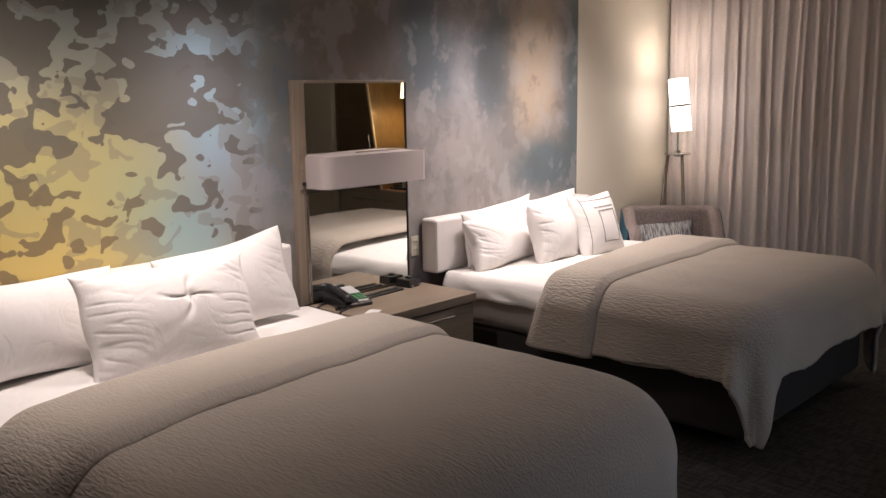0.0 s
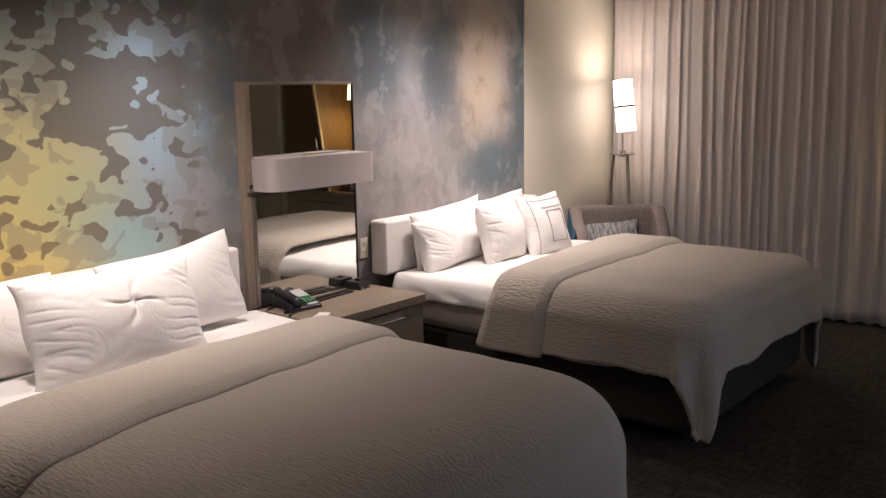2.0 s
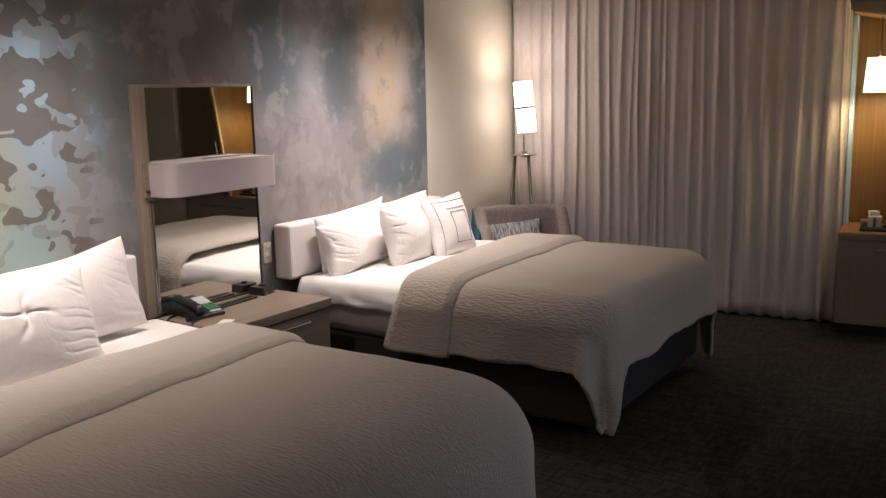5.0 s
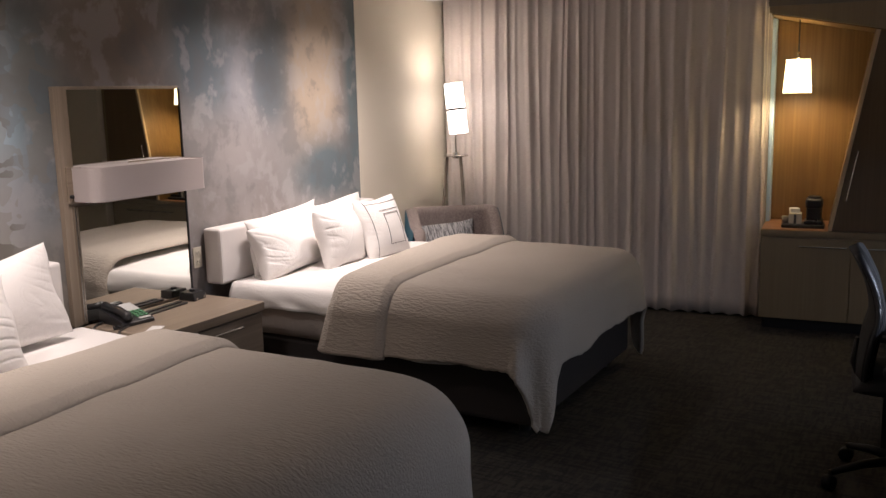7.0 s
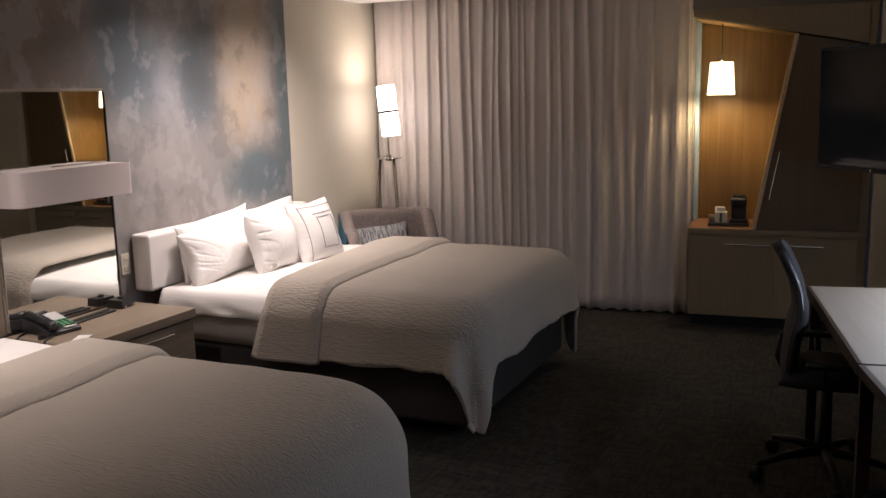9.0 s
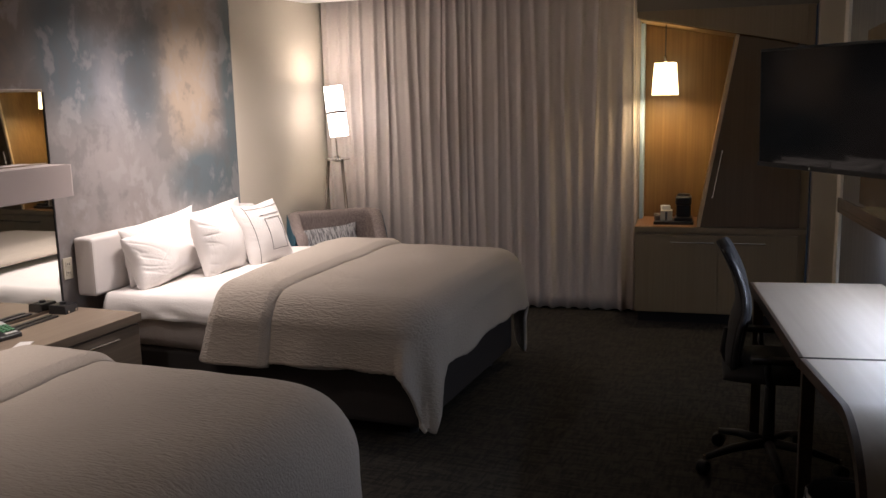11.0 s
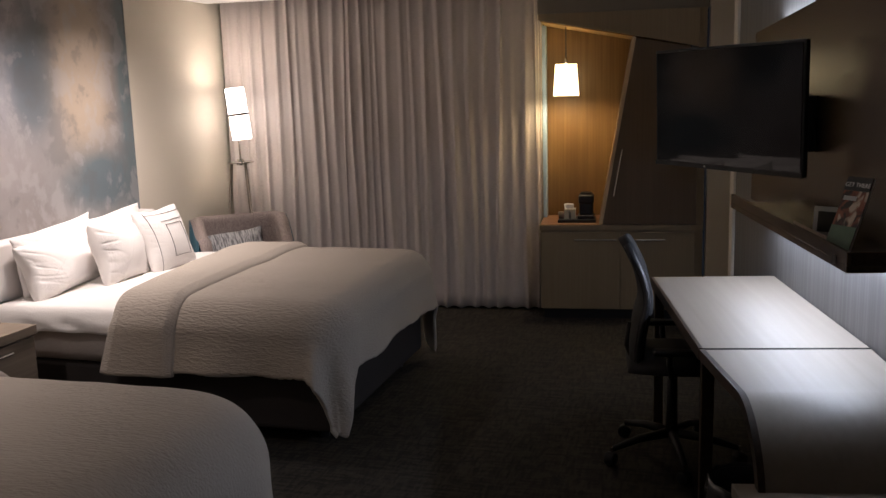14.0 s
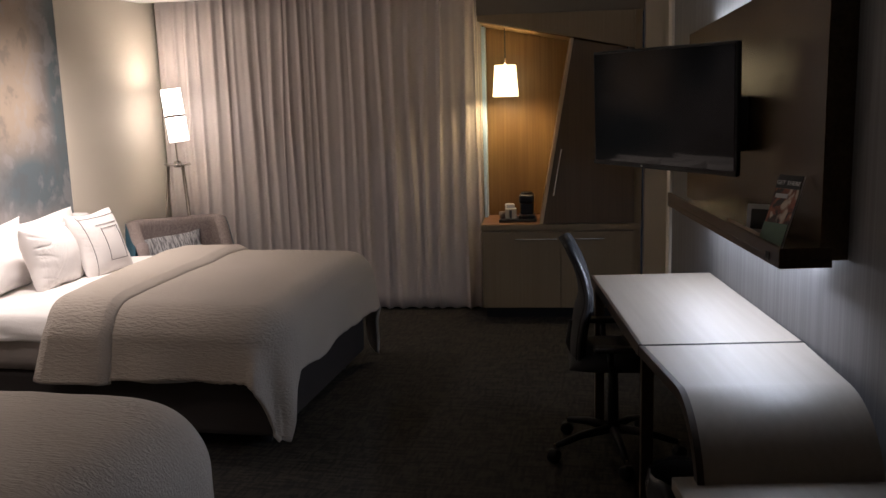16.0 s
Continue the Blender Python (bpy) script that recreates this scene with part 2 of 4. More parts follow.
BLACKSOFT = plain("black_upholstery", (0.013, 0.0125, 0.014), 0.8, grain=0.25, scale=220, bump=0.2)
SCREEN = plain("black_screen_glass", (0.003, 0.003, 0.0035), 0.04, grain=0.05)
SCREEN.node_tree.nodes["Principled BSDF"].inputs["Specular IOR Level"].default_value = 0.09
DARKSEAM = plain("dark_seam_strip", (0.012, 0.008, 0.006), 0.6, grain=0.2)
DARKSTEEL = plain("dark_bronze_steel", (0.20, 0.17, 0.145), 0.38, 1.0, grain=0.1)
BLACKMATTE = plain("matte_black_plastic", (0.009, 0.009, 0.010), 0.55, grain=0.15)
BLACKMATTE.node_tree.nodes["Principled BSDF"].inputs["Specular IOR Level"].default_value = 0.25
CHROME = plain("brushed_steel", (0.62, 0.60, 0.57), 0.25, 1.0, grain=0.06)
MIRROR = plain("mirror_silvering", (0.86, 0.87, 0.85), 0.015, 1.0, grain=0.0)
LINEN = plain("grey_linen_shade", (0.44, 0.385, 0.375), 0.8, grain=0.06, scale=240, bump=0.1)
LAMPGLOW = glowing("lit_white_shade", (1.0, 0.87, 0.80), 8.5)
PENDGLOW = glowing("lit_cream_shade", (1.0, 0.79, 0.45), 4.0)
LEDGLOW = glowing("led_strip", (0.82, 0.88, 1.0), 3.0)
TWEED = tweed("grey_mauve_tweed", (0.17, 0.135, 0.125), (0.33, 0.275, 0.26))
TEAL = tweed("teal_upholstery", (0.012, 0.055, 0.085), (0.028, 0.095, 0.135))


def striped_weave():
    n = Nodes("silver_stripe_weave", 0.6)
    f = n.noise((130, 14, 14), 2, 0.5, 0.3)
    n.colour(n.mix(n.ramp(f, 0.40, 0.58), (0.13, 0.13, 0.14), (0.42, 0.42, 0.43))).bump(f, 0.4, 0.004)
    return n.m


def photo_cover():
    """A printed cover: rust and dark shapes with a pale glow, too small to make out."""
    n = Nodes("brochure_cover", 0.32)
    a, b = n.noise((22, 22, 16), 3, 0.5, 1.2), n.noise((30, 30, 14), 2, 0.5, 0.6, (3, 1, 2))
    base = n.mix(n.ramp(a, 0.42, 0.58), (0.035, 0.022, 0.018), (0.27, 0.085, 0.045))
    n.colour(n.mix(n.ramp(b, 0.54, 0.64), base, (0.55, 0.44, 0.34)))
    return n.m


COVERBROWN = photo_cover()
SILVER = striped_weave()
IVORY = plain("ivory_plastic", (0.66, 0.61, 0.50), 0.4, grain=0.03)
PAPERWHITE = plain("white_paper", (0.74, 0.72, 0.70), 0.7, grain=0.03)
GREENKEY = plain("green_key", (0.09, 0.26, 0.13), 0.5)
GREYLABEL = plain("grey_label", (0.45, 0.45, 0.44), 0.5)
STITCH = plain("dark_stitching", (0.10, 0.08, 0.085), 0.8)
COVERGREEN = plain("brochure_green", (0.10, 0.17, 0.11), 0.4, grain=0.4, scale=30)
DARKCLEAR = plain("grey_liner_film", (0.10, 0.10, 0.105), 0.2, grain=0.4, scale=30, bump=0.5)
# White cover painted taupe: the shade on the bed's sides is in the colour.
MATTRESS = cloth("shaded_white_cover", (0.48, 0.43, 0.395), crease=0.25)
# Edge band with the pendant's light put into its pale colour.
LITEDGE = wood("lit_edge_band", (0.60, 0.45, 0.28), (0.68, 0.52, 0.34), "z", 0.45)
# Pale blue that stands in for window light leaking past the curtain.
WINDOWLEAK = plain("painted_window_light", (0.52, 0.70, 0.90), 0.6, grain=0.04)


# ---- building helpers ----
PLACE = {}


def thing(name, m, label, category, group="", kind=""):
    ob = new(name)
    ob.empty_display_size = 0.1
    ob.matrix_basis = m
    PLACE[ob.name] = m.copy()
    return tagged(ob, label, category, group, kind)


def mesh_of(name, bm, material, smooth):
    me = bpy.data.meshes.new(name)
    bmesh.ops.recalc_face_normals(bm, faces=bm.faces)
    bm.to_mesh(me)
    bm.free()
    me.materials.append(material)
    if smooth:
        me.polygons.foreach_set("use_smooth", [True] * len(me.polygons))
    return me


def part(name, bm, material, parent, label="", frame_m=ROOM, smooth=False):
    """One mesh under a thing or a part; its points are given in frame_m."""
    ob = new(name, mesh_of(name, bm, material, smooth))
    ob.parent = parent
    ob.matrix_parent_inverse = PLACE[parent.name].inverted()
    ob.matrix_basis = frame_m
    PLACE[ob.name] = frame_m.copy()
    return tagged(ob, label)


def single(name, bm, material, label, category, frame_m=ROOM, smooth=False, kind="", group=""):
    ob = new(name, mesh_of(name, bm, material, smooth))
    ob.matrix_basis = frame_m
    PLACE[ob.name] = frame_m.copy()
    return tagged(ob, label, category, group, kind)


def block(x0, x1, y0, y1, z0, z1, bevel=0.0, segments=2, bm=None):
    bm = bm or bmesh.new()
    made = bmesh.ops.create_cube(bm, size=1.0)["verts"]
    bmesh.ops.scale(bm, vec=(x1 - x0, y1 - y0, z1 - z0), verts=made)
    bmesh.ops.translate(bm, vec=((x0 + x1) / 2, (y0 + y1) / 2, (z0 + z1) / 2), verts=made)
    if bevel:
        edges = list({e for v in made for e in v.link_edges})
        bmesh.ops.bevel(bm, geom=edges, offset=bevel, segments=segments, profile=0.5, affect="EDGES")
    return bm


def drum(r0, r1, z0, z1, centre=(0, 0), n=24, caps=True, bevel=0.0, bm=None):
    bm = bm or bmesh.new()
    made = bmesh.ops.create_cone(bm, cap_ends=caps, segments=n, radius1=r0, radius2=r1, depth=z1 - z0)["verts"]
    bmesh.ops.translate(bm, vec=(centre[0], centre[1], (z0 + z1) / 2), verts=made)
    if bevel:
        rims = [e for e in {e for v in made for e in v.link_edges} if abs(e.verts[0].co.z - e.verts[1].co.z) < 1e-6]
        bmesh.ops.bevel(bm, geom=rims, offset=bevel, segments=2, profile=0.5, affect="EDGES")
    return bm


def tube(points, r, n=8, bm=None, closed=False):
    """A round bar through the points."""
    bm = bm or bmesh.new()
    pts = [Vector(p) for p in points]
    rings = []
    for i, p in enumerate(pts):
        a = pts[i - 1] if i or closed else p
        b = pts[(i + 1) % len(pts)] if i < len(pts) - 1 or closed else p
        d = (b - a).normalized()
        side = d.cross(Vector((0, 0, 1)) if abs(d.z) < 0.9 else Vector((1, 0, 0))).normalized()
        up = side.cross(d)
        rad = r[i] if isinstance(r, (list, tuple)) else r
        rings.append([bm.verts.new(p + (side * math.cos(2 * math.pi * k / n) + up * math.sin(2 * math.pi * k / n)) * rad) for k in range(n)])
    for i in range(len(rings) - (0 if closed else 1)):
        a, b = rings[i], rings[(i + 1) % len(rings)]
        for k in range(n):
            bm.faces.new((a[k], a[(k + 1) % n], b[(k + 1) % n], b[k]))
    if not closed:
        bm.faces.new(rings[0]), bm.faces.new(rings[-1])
    return bm


def prism(outline, lo, hi, axis="y", bm=None, bevel=0.0):
    """An outline in two axes pushed along the third: axis y takes (x, z), x takes (y, z), z takes (x, y)."""
    bm = bm or bmesh.new()

    def at(p, d):
        return {"y": (p[0], d, p[1]), "x": (d, p[0], p[1]), "z": (p[0], p[1], d)}[axis]

    a = [bm.verts.new(at(p, lo)) for p in outline]
    b = [bm.verts.new(at(p, hi)) for p in outline]
    faces = [bm.faces.new(a), bm.faces.new(b[::-1])]
    for i in range(len(a)):
        j = (i + 1) % len(a)
        faces.append(bm.faces.new((a[i], a[j], b[j], b[i])))
    if bevel:
        bmesh.ops.bevel(bm, geom=list({e for f in faces for e in f.edges}), offset=bevel, segments=2, profile=0.5, affect="EDGES")
    return bm


def grid(nu, nv, f, bm=None):
    bm = bm or bmesh.new()
    rows = [[bm.verts.new(f(i / nu, j / nv)) for j in range(nv + 1)] for i in range(nu + 1)]
    for i in range(nu):
        for j in range(nv):
            bm.faces.new((rows[i][j], rows[i + 1][j], rows[i + 1][j + 1], rows[i][j + 1]))
    return bm


def thicken(ob, t, offset=0.0):
    mod = ob.modifiers.new("thickness", "SOLIDIFY")
    mod.thickness, mod.offset = t, offset
    return ob


def rough_noise(*p):
    return noise.noise(Vector(p))


# ---- the room ----
single("floor", block(-3.8, 3.2, -2.2, 7.6, -0.1, 0.0), CARPET, "dark brown woven carpet over the whole floor", "carpet", kind="structure")
wall = single("wall_west", block(XW - 0.12, XW, -2.0, 7.0, 0, 2.62), CREAM, "cream painted wall beside the curtain", "wall", kind="structure")
single("mural", block(XW + 0.0005, XW + 0.006, -1.9, 5.145, 0.09, CEIL - 0.002), MURAL, "printed wall covering with ochre, teal and grey camouflage clouds", "mural", kind="structure")
single("trim", block(XW + 0.0005, XW + 0.010, 5.145, 5.19, 0, CEIL - 0.002, 0.002), CREAM, "cream edge strip beside the mural", "trim", kind="structure")
single("baseboard", block(XW + 0.0005, XW + 0.014, -1.9, 5.145, 0, 0.09, 0.003), DIM_WALL, "taupe baseboard under the mural", "baseboard", kind="structure")
single("wall_north", block(-3.6, -0.475, 6.84, 6.96, 0, 2.62), CREAM, "cream window wall hidden behind the curtain", "wall", frame_m=WIN, kind="structure")
single("wall_north_end", block(0.672, 2.4, 6.30, 6.42, 0, 2.62), CREAM, "cream painted wall strip beside the cabinet", "wall", frame_m=WIN, kind="structure")
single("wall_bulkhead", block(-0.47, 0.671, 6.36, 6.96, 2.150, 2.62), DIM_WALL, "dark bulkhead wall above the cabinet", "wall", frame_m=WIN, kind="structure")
single("wall_east", block(1.165, 1.95, -1.6, 5.09, 0, 2.62), PAPER, "grey striped wallpaper on the desk wall", "wall", frame_m=DESK, kind="structure")
single("trim_east", block(1.150, 1.95, 5.09, 5.17, 0, 2.62, 0.004), CREAM, "cream corner trim at the end of the desk wall", "trim", frame_m=DESK, kind="structure")
single("wall_recess", block(1.95, 2.07, 4.9, 7.2, 0, 2.62), CREAM, "cream wall in the recess behind the desk wall", "wall", frame_m=DESK, kind="structure")
# Unseen wall behind the camera, kept dark to limit bounce onto floor and desk.
single("wall_south", block(-3.7, 3.0, -2.0, -1.88, 0, 2.62), DIM_WALL, "assumed taupe wall closing the unseen entrance end", "wall", kind="structure")
single("ceiling", block(-4.4, 3.6, -2.6, 6.485, CEIL, CEIL + 0.06), WHITE_CEIL, "white painted ceiling ending in a curtain recess", "ceiling", frame_m=WIN, kind="structure")
single("ceiling_recess", block(-4.0, 3.0, 6.3, 7.3, 2.62, 2.7), WHITE_CEIL, "white top of the curtain recess", "ceiling", frame_m=WIN, kind="structure")


def make_curtain():
    th = thing("curtain", WIN @ pose(-1.7, 6.67, 0), "floor-length grey-beige pleated curtain across the window", "curtain")
    folds = []
    a = -2.90
    while a < -0.475:
        step = random.uniform(0.050, 0.125)
        folds.append((a, step, random.uniform(0.012, 0.034), random.uniform(-0.05, 0.05), random.uniform(0.40, 0.60)))
        a += step

    def surface(i, j):
        x = -2.90 + 2.432 * i
        z = 0.015 + 2.56 * j
        k = max(n for n, f in enumerate(folds) if f[0] <= x + 1e-6)
        start, step, depth, slant, peak = folds[k]
        u = min(1, (x - start) / step)
        crest = math.exp(-((u - peak) / 0.19) ** 2) * (0.70 + 0.45 * rough_noise(k * 3.1, z * 0.9, 4))
        wave = -crest * depth * (0.8 + 0.35 * (1 - j)) + 0.012 * rough_noise(x * 5, z * 0.7, 2) + 0.004 * rough_noise(x * 26, z * 1.1, 6)
        sway = slant * math.sin(1.6 * z + k) * 0.45 * math.sin(math.pi * u) + 0.014 * rough_noise(x * 3, z * 0.8, 9)
        hem = 0.005 * math.sin(2 * math.pi * u + 1)
        return (min(x + sway, -0.468), 6.654 + wave, z + hem * (1 - j) ** 6)

    ob = part("drape", grid(620, 26, surface), CURTAIN, th, frame_m=WIN, smooth=True)
    thicken(ob, 0.003)
    for x in (-0.508, -0.487):
        part("pull_cord", tube([(x, 6.60, 2.5), (x + 0.002, 6.598, 1.8), (x + 0.004, 6.60, 1.22)], 0.003), IVORY, th, "thin ivory pull cord", WIN)
    rod = tube([(-2.93, 6.674, 2.585), (-0.49, 6.674, 2.585)], 0.012)
    part("rail", rod, CHROME, th, frame_m=WIN)
    part("bracket", block(-1.72, -1.68, 6.66, 6.84, 2.57, 2.60, 0.003), CHROME, th, frame_m=WIN)
    return th


make_curtain()
for y in SPOTS:
    th = thing("ceiling_downlight", pose(-2.92, y, CEIL), "small round recessed ceiling downlight over the bed head", "downlight", "downlights over the beds")
    ring = grid(28, 1, lambda i, j: (-2.92 + (0.055 + 0.018 * j) * math.cos(2 * math.pi * i), y + (0.055 + 0.018 * j) * math.sin(2 * math.pi * i), CEIL - 0.002 - 0.006 * (1 - j)))
    thicken(part("trim_ring", ring, CHROME, th), 0.004)


# ---- beds ----
def draped(p, q, xf, y0, y1, zt, r, lift=0.0, seed=0.0, rc=0.0, blunt=0.0):
    """A cloth point p along the bed and q across it, laid over the mattress and hanging at the foot and the sides.
    r: the rounding of the mattress's upper edge; rc: of its corners, seen from above; blunt: the reach at which the corner of the cloth is cut."""
    rc = max(r, rc)
    px, qy = min(p, xf - rc), min(max(q, y0 + rc), y1 - rc)
    dp, dq = p - px, q - qy
    d = math.hypot(dp, dq)
    crown = 0.020 * math.sin(math.pi * min(1, max(0, (q - y0) / (y1 - y0)))) + 0.010 * rough_noise(p * 1.7 + seed, q * 1.7, 4) + 0.004 * rough_noise(p * 6, q * 6 + seed, 1)
    if d < 1e-6:
        return Vector((px, qy, zt + crown + lift))
    ex, ey = dp / d, dq / d
    if blunt:
        d = min(d, blunt)
    rr, flat, bend = r + lift, rc - r, math.pi / 2
    droop = 0.022 * min(1, d / rc) ** 2
    if d < flat:
        out, down = d, droop
    elif d < flat + r * bend:
        a = (d - flat) / r
        out, down = flat + rr * math.sin(a), rr * (1 - math.cos(a)) + droop
    else:
        h = d - flat - r * bend
        along = p if abs(dq) > dp else q
        corner = 4 * ex * ex * ey * ey
        wave = (0.010 * math.sin(along * 13 + seed) + 0.014 * rough_noise(along * 4 + seed, h * 3, 7)) * min(1, h / 0.2)
        wave += 0.020 * corner * math.sin(9 * math.atan2(ex, abs(ey)) + seed) * min(1, h / 0.2)
        wave += 0.035 * math.exp(-((math.atan2(ex, abs(ey)) - 0.30) / 0.13) ** 2) * min(1, h / 0.12)
        out, down = flat + rr + 0.10 * h + wave - 0.03 * h * corner, rr + h * (1 + (0.60 * corner ** 1.25 * (1 + 0.85 * (ex - abs(ey))) if blunt else 0.28 * corner)) + droop
    return Vector((px + ex * out, qy + ey * out, zt + crown + lift - down))


def coverlet(bed, xh, xf, y0, y1, zt, near, far, seed, r, rc):
    """The comforter, and the band of it that is folded back towards the foot. near, far: where the band starts and ends on the bed's two sides."""
    hang = 0.315
    total = rc - r + r * math.pi / 2 + hang - r

    def ragged(v):
        return 0.014 * rough_noise(v * 4 + seed, 3, 1) + 0.007 * rough_noise(v * 19, seed, 1) + 0.005 * rough_noise(v * 75, seed, 5)

    def main(i, j):
        lo, hi = y0 + rc - total + ragged(i * 2), y1 - rc + total + ragged(i * 2 + 9)
        return draped(xh + (xf - rc + total + ragged(j * 2 + 4) - xh) * i, lo + (hi - lo) * j, xf, y0, y1, zt, r, 0.0, seed, rc, total * 1.24)

    ob = part("comforter", grid(120, 130, main), COVERLET, bed, "ivory puckered comforter hanging over the sides", smooth=True)
    thicken(ob, 0.02, -1)

    if seed > 3:
        # a cream blanket shows a finger's width under the hem, near the foot corner
        def under(i, j):
            reach = total + (0.030 * math.sin(math.pi * i) ** 0.6 - 0.012)
            v = draped(xf - 0.86 + 0.50 * i, y0 + rc - 0.16 - (reach - 0.16) * j, xf, y0, y1, zt, r, -0.034, seed, rc)
            return v

        thicken(part("blanket", grid(40, 12, under), SHEET, bed, "cream blanket edge under the comforter", smooth=True), 0.006)

    def band(i, j):
        q = y0 + rc - total - 0.02 + (y1 - y0 - 2 * rc + 2 * total + 0.04) * j
        f = min(1, max(0, (q - y0) / (y1 - y0)))
        a, b = near[0] + (far[0] - near[0]) * f, near[1] + (far[1] - near[1]) * f
        wob = 0.012 * rough_noise(q * 4, seed, 2)
        low = max(0.0, y0 - q)
        a, b = a - 0.30 * low, b - 0.10 * low
        puff = -0.006 + 0.040 * min(1, i / 0.16) ** 0.5 * min(1, (1 - i) / 0.13) ** 0.55
        v = draped(a + (b - a) * i + wob, q, xf, y0, y1, zt, r, puff, seed, rc)
        return v

    ob = part("turned_down_band", grid(64, 130, band), COVERLET, bed, "folded-back band of the comforter", smooth=True)
    thicken(ob, 0.006, -1)


def pillow(w, h, t, seed, puff=0.5, rip=1.0, dimple=None):
    """A stuffed pillow in its own frame: x across, y up, z out of its front."""
    bm = bmesh.new()
    n, k = 124, 92

    def skin(sign):
        def f(i, j):
            u, v = 2 * i - 1, 2 * j - 1
            x = w / 2 * u * (1 - 0.07 * (1 - v * v) - 0.02 * math.sin(v * 5 + seed))
            y = h / 2 * v * (1 - 0.08 * (1 - u * u) - 0.02 * math.sin(u * 4 + seed))
            body = max(0.0, (1 - u * u) * (1 - v * v)) ** puff
            edge = min(1 - abs(u), 1 - abs(v))
            sag = 0.010 * rough_noise(x * 5 + seed, y * 5, seed) * min(1, edge * 5)
            side = max(0.0, (abs(u) - 0.30) / 0.70) ** 1.1
            wave = y + 0.05 * rough_noise(x * 5, y * 3, seed + 2)
            ridge = 1 - abs(rough_noise(wave * 27 + x * 9 + seed, x * 4.0, seed + 5)) * 2.6
            long_crease = max(0.0, 1 - abs(rough_noise(x * 6 - y * 9 + seed, y * 2 + x * 3, 8)) * 7.0) ** 2
            tuck = max(0.0, ridge) ** 3 * 0.0050 * side + long_crease * 0.0015 * max(0.0, rough_noise(x * 5, y * 5 + seed, 2) + 0.25)
            rim = math.sin(u * 26 + 3 * rough_noise(u * 4, seed, 1)) * max(0.0, 1 - (1 - abs(v)) / 0.22) * 0.0022
            if dimple:
                e = math.hypot(u - dimple[0], (v - dimple[1]) * 0.7)
                b = math.atan2(v - dimple[1], u - dimple[0])
                tuck += 0.011 * math.exp(-(e / 0.060) ** 2) + 0.012 * math.exp(-(e / 0.26) ** 2) * max(0.0, math.sin(4 * b + 1 + 5 * e)) ** 5
            z = t / 2 * body + (sag - tuck + rim * min(1, edge * 12)) * min(1, edge * 8) * rip
            return (x, y, sign * z)
        return f

    grid(n, k, skin(1), bm)
    grid(n, k, skin(-1), bm)
    bmesh.ops.remove_doubles(bm, verts=bm.verts, dist=1e-5)
    return bm


def lean(x, y, z, tilt, turn=0.0, roll=0.0):
    """A pose for a pillow that stands on its lower edge at x, y, z, faces the foot of the bed and leans back by tilt."""
    return Matrix.Translation((x, y, z)) @ Matrix.Rotation(radians(turn), 4, "Z") @ Matrix.Rotation(radians(-tilt), 4, "Y") @ Matrix(((0, 0, 1, 0), (1, 0, 0, 0), (0, 1, 0, 0), (0, 0, 0, 1))) @ Matrix.Rotation(radians(roll), 4, "Z")


def put_pillow(label, m, w, h, t, seed, rip=1.0, puff=0.5, dimple=None):
    bm = pillow(w, h, t, seed, puff, rip, dimple)
    bmesh.ops.translate(bm, vec=(0, h / 2, 0), verts=bm.verts)
    return single("pillow", bm, PILLOWCASE, label, "pillow", m, True, group="pillows on the beds")


def rounded_block(x0, x1, y0, y1, z0, z1, corner, edge):
    """A block with rounded upright corners at its far end and a soft upper and lower edge."""
    pts = [(x0, y0)]
    pts += [(x1 - corner + corner * math.sin(a), y0 + corner - corner * math.cos(a)) for a in [math.pi / 2 * k / 8 for k in range(9)]]
    pts += [(x1 - corner + corner * math.cos(a), y1 - corner + corner * math.sin(a)) for a in [math.pi / 2 * k / 8 for k in range(9)]]
    pts += [(x0, y1)]
    bm = prism(pts, z0, z1, "z")
    rims = [e for e in bm.edges if abs(e.verts[0].co.z - e.verts[1].co.z) < 1e-6]
    bmesh.ops.bevel(bm, geom=rims, offset=edge, segments=4, profile=0.5, affect="EDGES")
    return bm


